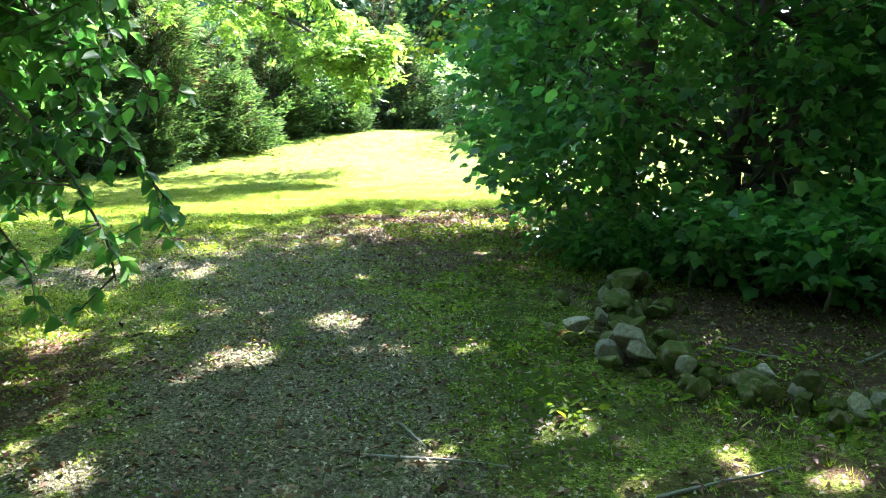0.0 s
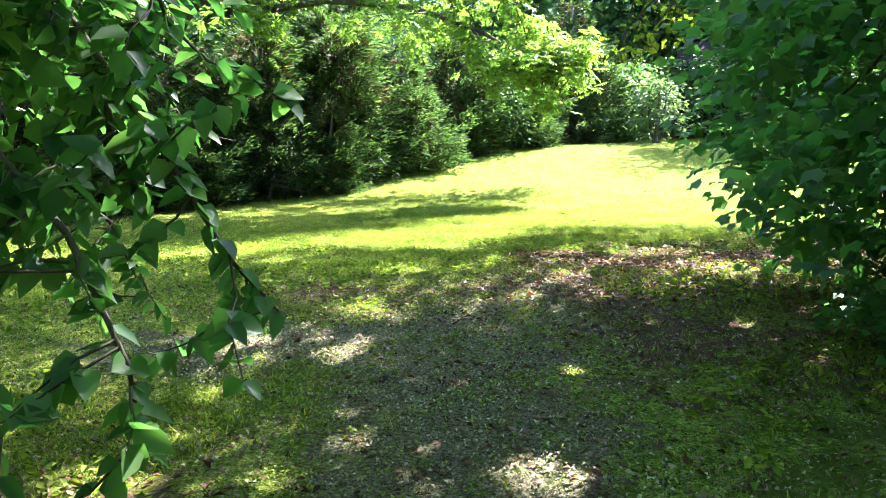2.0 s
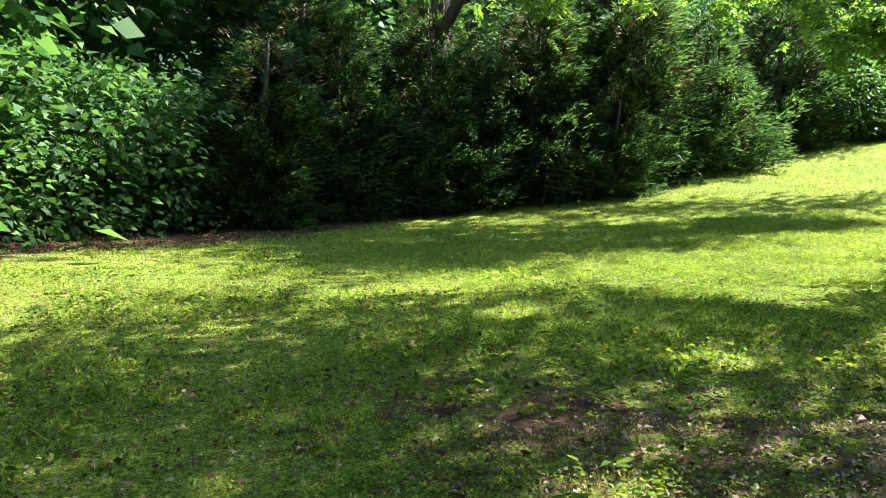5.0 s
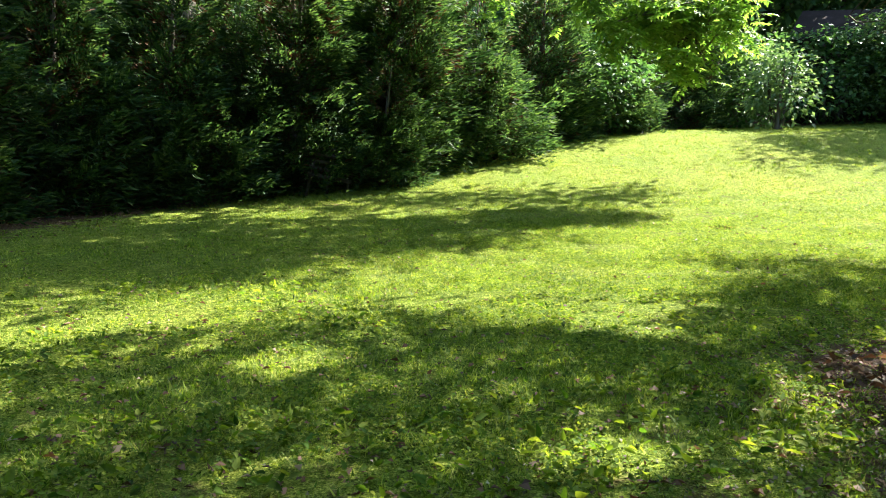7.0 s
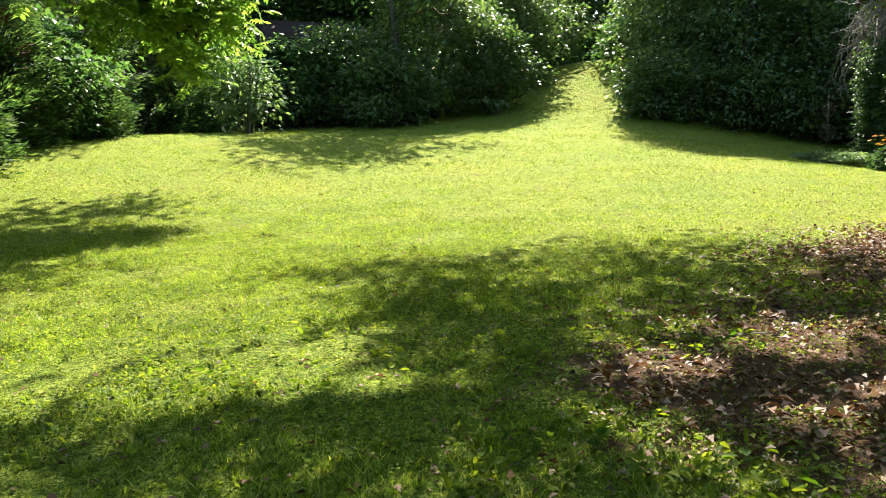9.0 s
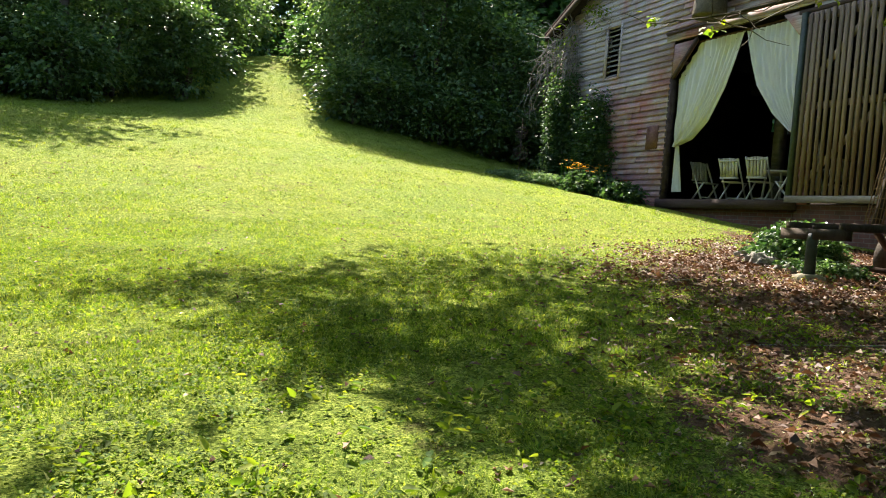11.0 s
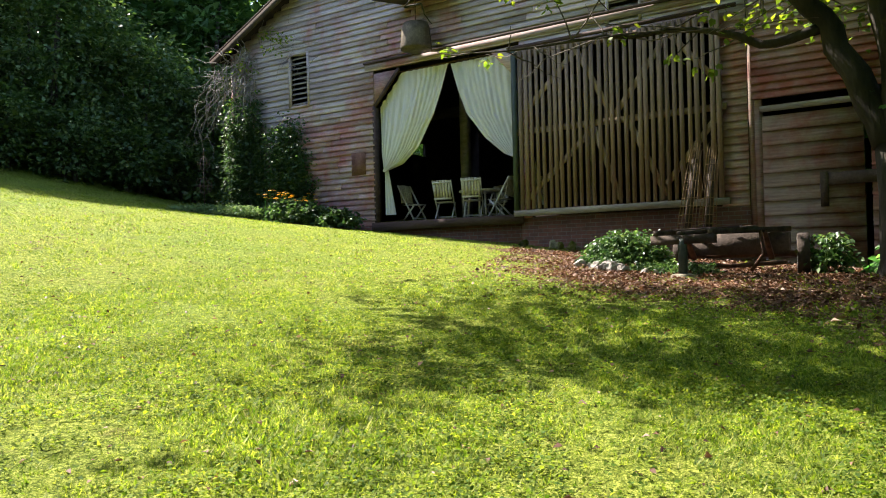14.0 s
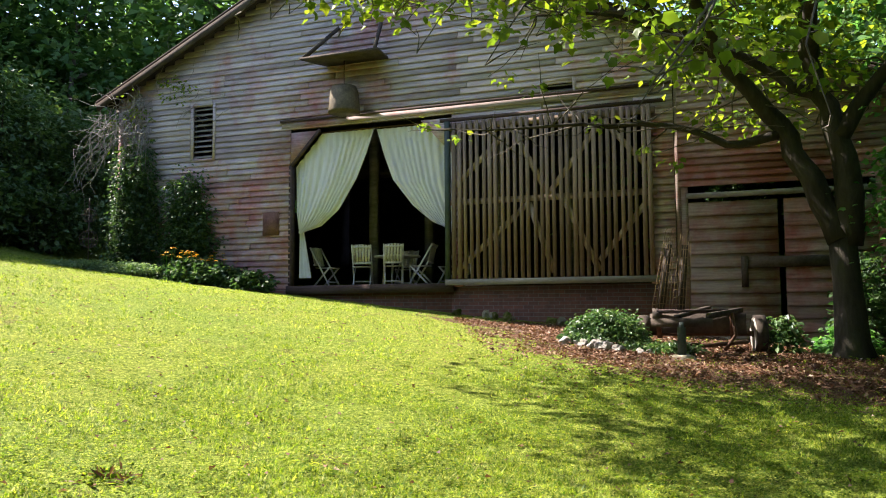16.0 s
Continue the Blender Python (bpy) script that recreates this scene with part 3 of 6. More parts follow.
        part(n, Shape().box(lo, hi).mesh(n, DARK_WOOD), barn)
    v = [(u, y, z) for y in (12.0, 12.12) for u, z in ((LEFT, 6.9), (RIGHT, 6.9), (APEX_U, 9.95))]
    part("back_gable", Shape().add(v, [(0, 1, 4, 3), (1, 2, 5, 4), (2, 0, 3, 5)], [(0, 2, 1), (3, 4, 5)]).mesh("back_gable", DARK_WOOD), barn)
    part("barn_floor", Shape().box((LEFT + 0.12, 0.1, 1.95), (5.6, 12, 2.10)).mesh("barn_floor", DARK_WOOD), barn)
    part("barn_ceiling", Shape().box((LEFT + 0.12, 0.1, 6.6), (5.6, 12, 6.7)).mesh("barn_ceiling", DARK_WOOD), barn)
    part("stall_partition", Shape().box((5.62, 0.1, 0.6), (5.70, 12, 6.7)).mesh("stall_partition", DARK_WOOD), barn)
    for u, y in ((-1.75, 2.4), (-0.75, 3.6), (1.2, 3.4), (-1.0, 7.2), (3.0, 3.4)):
        part("inner_post", Shape().box((u - 0.1, y - 0.1, 2.1), (u + 0.1, y + 0.1, 6.6)).mesh("inner_post", GREY_WOOD), barn)
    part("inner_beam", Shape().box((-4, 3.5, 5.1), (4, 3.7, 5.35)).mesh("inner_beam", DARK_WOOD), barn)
    # roof slabs, barge boards and rafter tails
    zc, ze = roof_z(RIGHT), roof_z(SHED_END + 0.4)
    slabs = (((LEFT - 0.45, roof_z(LEFT - 0.45)), (APEX_U, APEX_Z)), ((APEX_U, APEX_Z), (RIGHT, zc)), ((RIGHT, zc), (SHED_END + 0.4, ze)))
    for (u0, z0), (u1, z1) in slabs:
        s = Shape()
        v = [(u, y, z + dz) for y in (-0.45, 12.5) for u, z in ((u0, z0), (u1, z1)) for dz in (0.03, 0.075)]
        s.add(v, [(0, 1, 3, 2), (4, 6, 7, 5), (0, 2, 6, 4), (1, 5, 7, 3), (0, 4, 5, 1), (2, 3, 7, 6)])
        part("roof", s.mesh("roof", ROOF_TIN), barn)
        part("barge_board", Shape().beam((u0, -0.40, z0 - 0.05), (u1, -0.40, z1 - 0.05), 0.05, 0.20).mesh("barge_board", DARK_WOOD), barn)
        s = Shape()
        for y in np.arange(0.3, 12, 1.2):
            s.beam((u0, y, z0 - 0.04), (u1, y, z1 - 0.04), 0.06, 0.14)
        part("rafters", s.mesh("rafters", DARK_WOOD), barn)
    # the sliding door of upright slats
    door = part("sliding_door", Shape().box((1.12, -0.22, 2.07), (5.42, -0.12, 2.19)).mesh("sliding_door", GREY_WOOD), barn, "sliding barn door of upright weathered slats")
    n = 31
    for k in range(n):
        u = 1.24 + (k + 0.5) * (5.36 - 1.24) / n
        w = 0.074 + rng.uniform(-0.010, 0.012)
        top = 5.46 + rng.uniform(-0.03, 0.02)
        sl = Shape().box((-w / 2, -0.014, 2.16), (w / 2, 0.014, top)).mesh("slat", SLAT_WOOD)
        part("slat", sl, door, "", pose(u + rng.uniform(-0.008, 0.008), -0.175, 0, 0, rng.uniform(-0.25, 0.25), rng.uniform(-4, 4)))
    for z, h in ((5.36, 0.12), (3.79, 0.12)):
        part("rail", Shape().box((1.18, -0.155, z - h / 2), (5.40, -0.115, z + h / 2)).mesh("rail", SLAT_WOOD), door)
    part("stile", Shape().box((1.12, -0.20, 2.1), (1.22, -0.10, 5.5)).mesh("stile", GREEN_POST), door, "dark green edge post")
    for (ua, za), (ub, zb) in (((1.3, 4.1), (2.6, 5.3)), ((2.6, 5.2), (3.3, 3.85)), ((3.3, 3.85), (4.4, 5.25)), ((4.4, 5.25), (5.3, 4.2)), ((1.3, 2.3), (2.9, 3.7)), ((2.9, 3.7), (3.4, 2.3)), ((3.6, 3.75), (4.3, 2.3)), ((4.3, 2.5), (5.3, 3.7))):
        part("brace", Shape().beam((ua, -0.142, za), (ub, -0.142, zb), 0.11, 0.03, (0, 1, 0.01)).mesh("brace", BRACE_WOOD), door)
    part("door_track", Shape().box((-2.95, -0.085, 5.86), (5.70, -0.036, 5.91)).box((1.0, -0.15, 5.50), (5.6, -0.105, 5.57)).mesh("door_track", TRACK_WOOD), barn)
    part("header_board", Shape().box((-2.93, -0.05, 5.73), (5.70, -0.037, 5.86)).mesh("header_board", SIDING), barn)
    # hay hood above the door
    s = Shape()
    v = [(-2.0, -0.85, 7.0), (-0.1, -0.85, 7.0), (-0.25, -0.03, 7.05), (-1.75, -0.03, 7.05)]
    s.add([(a, b, c + d) for d in (0, 0.05) for a, b, c in v], [(0, 3, 2, 1), (4, 5, 6, 7), (0, 1, 5, 4), (1, 2, 6, 5), (2, 3, 7, 6), (3, 0, 4, 7)])
    part("hay_hood", s.mesh("hay_hood", DARK_WOOD), barn)
    for p, q in (((-1.9, -0.8, 7.05), (-1.45, -0.05, 7.9)), ((-0.2, -0.8, 7.05), (-0.4, -0.05, 7.9))):
        part("hood_brace", Shape().beam(p, q, 0.06, 0.08).mesh("hood_brace", DARK_WOOD), barn)
    return barn


build_barn()

# ---- foliage tools ----
# Openings in the canopy over the drive and the maple's foot, named by the place on the ground that the sun reaches through them.
OPENINGS = [(-0.53, 4.41, 0.20), (-0.93, 3.73, 0.22), (-1.21, 2.61, 0.20), (-1.05, 3.5, 0.12), (0.54, 2.86, 0.16), (0.7, 2.9, 0.10), (1.43, 3.94, 0.12), (-2.0, 4.03, 0.18),
            (-0.97, 10.18, 0.25), (0.31, 9.3, 0.3), (-2.5, 5.95, 0.22), (-0.31, 10.22, 0.3), (-2.11, 6.91, 0.2), (-1.8, 5.76, 0.16), (-0.81, 8.52, 0.22), (0.51, 8.75, 0.25), (-2.32, 8.59, 0.22),
            (-1.86, 6.66, 0.14), (-1.0, 7.43, 0.14), (-1.58, 9.29, 0.2), (-3.85, 9.47, 0.28), (-0.42, 10.78, 0.2), (-0.13, 10.47, 0.18), (-0.98, 9.37, 0.2), (-0.55, 9.43, 0.2), (0.33, 11.32, 0.2), (0.13, 10.33, 0.2)]
OPENINGS += [(-2.92, 10.93, 0.4), (-3.0, 12.0, 0.5), (-2.6, 11.8, 0.4), (-2.64, 10.77, 0.3), (-2.25, 10.54, 0.2), (-2.3, 11.1, 0.25), (-5.49, 9.47, 0.35), (-5.3, 10.1, 0.4), (-5.2, 10.6, 0.4), (-4.8, 11.15, 0.45), (-4.17, 11.75, 0.5), (-3.4, 12.25, 0.5), (-2.9, 13.4, 0.5), (-2.1, 12.2, 0.3), (-2.05, 13.2, 0.3)]
fleck_rng = random.Random(9)
OPENINGS += [(fleck_rng.uniform(-2.6, 1.6), fleck_rng.uniform(2.2, 12.0), fleck_rng.uniform(0.05, 0.13)) for _ in range(90)]


def in_opening(p):
    """Which of these points would stand between the sun and an opening's place on the ground."""
    hit = np.zeros(len(p), bool)
    for x, y, r in OPENINGS:
        h = p[:, 2] - float(land(x, y))
        dx, dy = p[:, 0] - h * SUN.x / SUN.z - x, p[:, 1] - h * SUN.y / SUN.z - y
        hit |= dx * dx + dy * dy < r * r
    return hit


def leaf_mesh(points, axes, normals, length, width, near=True, fold=0.18, lobed=False):
    """Leaves at points along axes, folded along the midrib. near: pointed ovals of four triangles; else kites of two; lobed: three lobes."""
    p = np.asarray(points, float)
    a = axes / (np.linalg.norm(axes, axis=1, keepdims=True) + 1e-9)
    s = np.cross(a, normals)
    s /= np.linalg.norm(s, axis=1, keepdims=True) + 1e-9
    n = np.cross(s, a)
    L = np.broadcast_to(np.asarray(length, float), (len(p),))[:, None]
    W = np.broadcast_to(np.asarray(width, float), (len(p),))[:, None]
    i = np.arange(len(p))[:, None]
    if lobed:
        v = np.stack([p, p + a * L - n * L * 0.15,
                      p + a * L * 0.42 + s * W * 0.56 - n * W * 0.05, p + a * L * 0.62 + s * W * 0.33 + n * W * fold * 0.6, p - a * L * 0.06 + s * W * 0.30,
                      p + a * L * 0.42 - s * W * 0.56 - n * W * 0.05, p + a * L * 0.62 - s * W * 0.33 + n * W * fold * 0.6, p - a * L * 0.06 - s * W * 0.30], 1).reshape(-1, 3)
        f = np.concatenate([i * 8 + np.array([q]) for q in ([0, 4, 2], [0, 2, 3], [0, 3, 1], [0, 5, 7], [0, 6, 5], [0, 1, 6])])
    elif near:
        v = np.stack([p, p + a * L - n * L * 0.12,
                      p + a * L * 0.22 + s * W * 0.46 + n * W * fold, p + a * L * 0.62 + s * W * 0.36 + n * W * fold * 0.6,
                      p + a * L * 0.22 - s * W * 0.46 + n * W * fold, p + a * L * 0.62 - s * W * 0.36 + n * W * fold * 0.6], 1).reshape(-1, 3)
        f = np.concatenate([i * 6 + np.array([[0, 2, 3, 1]]), i * 6 + np.array([[0, 1, 5, 4]])])
    else:
        v = np.stack([p, p + a * L * 0.4 + s * W * 0.5 + n * W * fold, p + a * L - n * L * 0.1, p + a * L * 0.4 - s * W * 0.5 + n * W * fold], 1).reshape(-1, 3)
        f = i * 4 + np.array([[0, 1, 2, 3]])
    return v, f


def leaf_cloud(rng, centres, per, spread, length, width, near=True, droop=0.35, flat=0.55, out_from=None, lobed=False, at=None):
    """Leaves scattered round cluster centres, tips outward and down."""
    c = np.repeat(centres, per, axis=0)
    off = rng.normal(size=c.shape) * np.array([1, 1, flat])
    p = c + off * (np.repeat(spread, per)[:, None] if np.ndim(spread) else spread)
    a = off * np.array([1, 1, 0.4]) + rng.normal(size=c.shape) * 0.5
    a[:, 2] -= droop
    if out_from is not None:
        a += 0.5 * (p - out_from) / (np.linalg.norm(p - out_from, axis=1, keepdims=True) + 1e-6)
    n = rng.normal(size=c.shape) * 0.55 + np.array([0, 0, 1.0])
    k = rng.uniform(0.65, 1.25, len(p))
    if at is not None:
        keep = ~in_opening(p + np.asarray(at, float))
        p, a, n, k = p[keep], a[keep], n[keep], k[keep]
    return leaf_mesh(p, a, n, length * k, width * k, near, lobed=lobed)


def limb_line(rng, a, b, n=7, sway=0.12, lift=0.0):
    """A crooked line from a to b."""
    a, b = np.asarray(a, float), np.asarray(b, float)
    t = np.linspace(0, 1, n)[:, None]
    d = np.linalg.norm(b - a)
    w = np.cumsum(rng.normal(size=(n, 3)), 0) * sway * d / n
    w -= t * w[-1] + (1 - t) * w[0]
    line = a + (b - a) * t + w
    line[:, 2] += lift * np.sin(t[:, 0] * np.pi) * d
    return line


def tree_parts(rng, height, trunk_r, crown_c, crown_r, clusters, per, spread, leaf, mat, near=False, limbs=8, hollow=0.45, lean=(0, 0), stems=1, bark=None, twigs=0, lumps=0.25, lobed=False, at=None):
    """Meshes of a broadleaf tree that stands at the origin: tapered trunk, limbs, and a crown of leaf clusters with gaps."""
    bark = bark or BARK
    cc, cr = np.asarray(crown_c, float), np.asarray(crown_r, float)
    d = rng.normal(size=(clusters, 3))
    d /= np.linalg.norm(d, axis=1, keepdims=True)
    lump = 1 + lumps * np.sin(d[:, 0] * 4.1 + 1.0) * np.cos(d[:, 1] * 3.7) + lumps * np.sin(d[:, 2] * 5.3 + d[:, 0] * 2)
    r = (hollow + (1 - hollow) * rng.uniform(0, 1, clusters) ** 0.6) * lump
    centres = cc + d * r[:, None] * cr
    centres = centres[centres[:, 2] > 0.15]
    v, f = leaf_cloud(rng, centres, per, spread * rng.uniform(0.6, 1.3, len(centres)), leaf[0], leaf[1], near, out_from=cc, lobed=lobed, at=None if at is None else (at[0], at[1], float(land(*at)) - 0.05))
    crown = mesh_of("crown", v, f, mat)
    s = Shape()
    tops = []
    for k in range(stems):
        foot = np.array([0.12 * math.cos(k * 2.4), 0.12 * math.sin(k * 2.4), -0.15]) * (stems > 1) + np.array([0, 0, -0.15])
        top = np.array([lean[0] + 0.5 * (stems > 1) * math.cos(k * 2.4), lean[1] + 0.5 * (stems > 1) * math.sin(k * 2.4), height * 0.92])
        line = limb_line(rng, foot, top, 10, 0.10)
        radii = trunk_r * np.array([1.45, 1.05, 0.95, 0.88, 0.78, 0.68, 0.56, 0.44, 0.30, 0.12])
        s.tube(line, radii, 9)
        tops.append(line)
    trunk = s.mesh("trunk", bark, True)
    s = Shape()
    pick = centres[rng.choice(len(centres), min(limbs, len(centres)), replace=False)]
    for k, c in enumerate(pick):
        line = tops[k % stems]
        cand = line[2:9]
        base = cand[np.argmin(np.abs(cand[:, 2] - (c[2] - 0.45 * np.hypot(*(c - cc)[:2]) - 0.3)))]
        s.tube(limb_line(rng, base, c, 6, 0.15, 0.05), trunk_r * np.linspace(0.38, 0.06, 6), 5)
    for c in centres[rng.choice(len(centres), min(twigs, len(centres)), replace=False)]:
        q = pick[np.argmin(((pick - c) ** 2).sum(1))]
        s.tube(limb_line(rng, q * 0.6 + c * 0.4 + (cc - c) * 0.2, c, 4, 0.2), np.linspace(0.014, 0.004, 4), 3, False)
    return trunk, s.mesh("limb", bark, True), crown


def plant(name, label, category, group, meshes, x, y, z=None, turn=0.0, size=1.0, names=("trunk", "limb", "crown")):
    z = float(land(x, y)) if z is None else z
    ob = thing(name, label, category, group, pose(x, y, z - 0.05, 0, 0, turn) @ Matrix.Scale(size, 4))
    for n, me in zip(names, meshes):
        part(n, me, ob)
    return ob


def again(ob, x, y, turn, size, squash=1.0):
    c = copy_thing(ob, pose(x, y, float(land(x, y)) - 0.05, 0, 0, turn))
    c.scale = (size, size, size * squash)
    return c


# ---- far wooded slopes ----
def build_backdrop():
    m, t, bsdf, out = nodes_of("far_woods")
    pos = t.nodes.new("ShaderNodeNewGeometry").outputs["Position"]
    t.links.new(ramp(t, noise_tex(t, 0.8, 8, 0.75, pos), [(0.3, (0.008, 0.02, 0.008)), (0.55, (0.03, 0.07, 0.025)), (0.8, (0.07, 0.13, 0.045))]), bsdf.inputs["Base Color"])
    bsdf.inputs["Roughness"].default_value = 1.0
    n, v = 220, []
    for row in range(6):
        for k in range(n):
            a = 2 * math.pi * k / n
            r = 78 + 2.5 * row + 2.2 * noise.noise((math.cos(a) * 9, math.sin(a) * 9, row * 1.7))
            z = -6 + row * 5.0 + (3.0 * noise.noise((math.cos(a) * 14, math.sin(a) * 14, 3)) if row == 5 else 0)
            v.append((5 + r * math.cos(a), 20 + r * math.sin(a), z + (6 if math.sin(a) > 0 else 2)))
    f = [(row * n + k, row * n + (k + 1) % n, (row + 1) * n + (k + 1) % n, (row + 1) * n + k) for row in range(5) for k in range(n)]
    tagged(new("backdrop", mesh_of("backdrop", v, np.array(f), m, True)), "far wooded slopes round the farm", "backdrop", kind="structure")


build_backdrop()

# ---- cedars ----
def cedar_parts(rng, height, radius, sprays, brown=0.2):
    """A red cedar: dense feathery sprays from the ground up, in tiers with dark gaps."""
    k = 150
    n = sprays // k
    z = height * (1 - np.sqrt(rng.uniform(0.0, 1, n))) * 0.97 + 0.1
    ang = rng.uniform(0, 2 * np.pi, n)
    side = rng.uniform(0, 6, 3)
    prof = radius * (1 - z / height) ** 0.42 * (0.85 + 0.22 * np.sin(ang * 2 + z * 1.3 + side[0]) + 0.12 * np.sin(ang * 5 + z * 2.9 + side[1])) * rng.uniform(0.55, 1.22, n)
    along_out = np.repeat(np.stack([np.cos(ang), np.sin(ang), 0 * ang], 1), k, 0)
    across = np.repeat(np.stack([-np.sin(ang), np.cos(ang), rng.normal(size=n) * 0.35], 1), k, 0)
    reach, base, rise = np.repeat(prof, k), np.repeat(z, k), np.repeat(rng.uniform(-0.25, 0.75, n), k)
    t = rng.uniform(0.3, 1.0, n * k) ** 0.7
    # each bough carries a few feathery plumes
    plume = np.repeat(rng.normal(size=(n, 6)), k, 0)[np.arange(n * k), rng.integers(0, 6, n * k)]
    sway = plume + 0.35 * rng.normal(size=n * k)
    cc = along_out * (reach * t)[:, None] + across * (sway * 0.42 * (1.2 - t) ** 0.6)[:, None]
    cc[:, 2] += base + rise * t * t * reach * 0.6 - 0.12 * sway * sway + 0.10 * plume + rng.normal(size=n * k) * 0.04
    order = np.argsort(t + rng.uniform(0, 0.25, n * k))
    a = along_out + across * (np.sign(sway) * rng.uniform(0.1, 0.9, n * k))[:, None] + np.stack([0 * t, 0 * t, rng.uniform(-0.25, 0.65, n * k)], 1)
    cc, a = cc[order], a[order]
    v, f = leaf_mesh(cc, a, rng.normal(size=cc.shape), rng.uniform(0.10, 0.24, len(cc)), rng.uniform(0.024, 0.05, len(cc)), False, 0.3)
    nb = int(brown * len(f))
    crown = mesh_of("crown", v, [(f[nb:], 0), (f[:nb], 1)] if nb else f, [NEEDLE, NEEDLE_BROWN])
    line = limb_line(rng, (0, 0, -0.1), (0, 0, height * 0.93), 8, 0.04)
    return Shape().tube(line, 0.14 * np.linspace(1.2, 0.15, 8), 7).mesh("trunk", BARK, True), crown


def build_cedars():
    rng = np.random.default_rng(11)
    kinds = []
    for h, r, n in ((5.2, 2.5, 42000), (4.2, 2.2, 34000), (6.4, 2.5, 44000)):
        kinds.append(cedar_parts(rng, h, r, n))
    rows = [(-13.6, 17.2, 0, 1.0), (-11.4, 18.9, 1, 1.0), (-12.6, 15.3, 1, 0.9), (-9.8, 20.6, 0, 0.9), (-8.4, 22.6, 0, 0.95), (-7.2, 24.6, 1, 0.95), (-6.2, 27.4, 1, 1.0),
            (-4.4, 30.3, 0, 0.8), (-2.6, 33.6, 1, 1.0), (-3.4, 36.4, 2, 1.0), (-9.6, 25.8, 0, 1.0), (-15.2, 21.5, 1, 1.0), (-15.6, 18.4, 2, 1.15), (-13.4, 21.4, 2, 0.8), (-11.2, 23.0, 2, 0.8), (-10.6, 19.8, 1, 0.9), (-9.2, 24.0, 2, 1.05), (-12.5, 17.2, 1, 1.0), (-7.9, 21.0, 1, 0.6)]
    first = {}
    for x, y, k, size in rows:
        if k not in first:
            first[k] = plant("cedar_tree", "dense dark green cedar with branches to the ground", "tree", "cedars along the lawn", kinds[k], x, y, turn=rng.uniform(0, 360), names=("trunk", "crown"))
            first[k].scale = (size, size, size)
        else:
            again(first[k], x, y, rng.uniform(0, 360), size)


build_cedars()


# ---- the woods round the lawn ----
def build_woods():
    rng = np.random.default_rng(23)
    kinds = [tree_parts(rng, 11, 0.17, (0, 0, 6.2), (3.6, 3.6, 5.6), 330, 16, 0.62, (0.38, 0.26), LEAF_WOODS, limbs=14, hollow=0.35),
             tree_parts(rng, 9, 0.14, (0.3, 0, 4.9), (3.3, 3.1, 4.7), 300, 16, 0.6, (0.36, 0.25), LEAF_WOODS, limbs=12, hollow=0.35),
             tree_parts(rng, 14, 0.22, (0, 0, 8.8), (4.3, 4.3, 6.0), 360, 16, 0.7, (0.42, 0.28), LEAF_WOODS, limbs=16, hollow=0.35)]
    rows = []
    for k in range(12):
        rows.append((-19.0 - (k % 3) * 3.4 + 0.30 * k + rng.uniform(-1, 1), 6 + 2.6 * k + rng.uniform(-1, 1)))
    for k in range(11):
        rows.append((-8 + 4.1 * k + rng.uniform(-1, 1) - (k % 2) * 1.2, 44 + (k % 3) * 4.5 + 0.5 * k + rng.uniform(-1, 1)))
    rows += [(-13, 8.2), (-15.5, 4.5), (-14, 33), (-9, 40), (27, 31), (30, 38), (24, 36.5), (33, 28), (28, 24), (25, 51), (21, 55), (29, 46), (34, 20), (20.5, 52), (24.5, 30.5), (23, 27), (26.5, 20.5), (31, 33.5), (22.5, 33.5), (15.5, 49), (9.5, 45.5), (-3.5, 42.5), (0.5, 45.5), (6.5, 45), (13.5, 53), (-17, 27)]
    rows += [(8.6, 1.0), (6.6, -2.4), (11.5, -2.0), (4.2, -6.0), (-4.5, -5.5), (-9, -3), (-12, 1), (0.5, -9), (17, 0.5), (21, -3), (19.5, 2.5), (23, 0.5), (22.5, 5), (26, 9)]
    first = {}
    for i, (x, y) in enumerate(rows):
        k = int(rng.integers(0, 3))
        size, turn = rng.uniform(0.85, 1.2), rng.uniform(0, 360)
        if k not in first:
            first[k] = plant("forest_tree", "tall leafy green deciduous tree at the wood's edge", "tree", "woods round the lawn", kinds[k], x, y, turn=turn)
        else:
            again(first[k], x, y, turn, size)
    # undergrowth along the edge
    low = [tree_parts(rng, 2.6, 0.05, (0, 0, 1.45), (1.5, 1.5, 1.6), 190, 26, 0.28, (0.16, 0.11), m, limbs=8, stems=3, hollow=0.5) for m in (LEAF_WOODS, LEAF_WOODS)]
    spots = [(-13.2, 10.9), (-13.8, 12.8), (-12.3, 9.1), (-14.6, 14.5), (-15.2, 11.3), (-12.8, 7.2), (-14.5, 9.3), (-5.2, 28.9), (-1.0, 35.2), (2.6, 37.6), (23.5, 41), (18.0, 46.5), (24, 46), (26.5, 48), (19.5, 50)]
    one = {}
    for i, (x, y) in enumerate(spots):
        k = i % 2
        if k not in one:
            one[k] = plant("undergrowth_bush", "leafy green bush in the undergrowth", "bush", "undergrowth", low[k], x, y, turn=rng.uniform(0, 360))
        else:
            again(one[k], x, y, rng.uniform(0, 360), rng.uniform(0.8, 1.3))


build_woods()


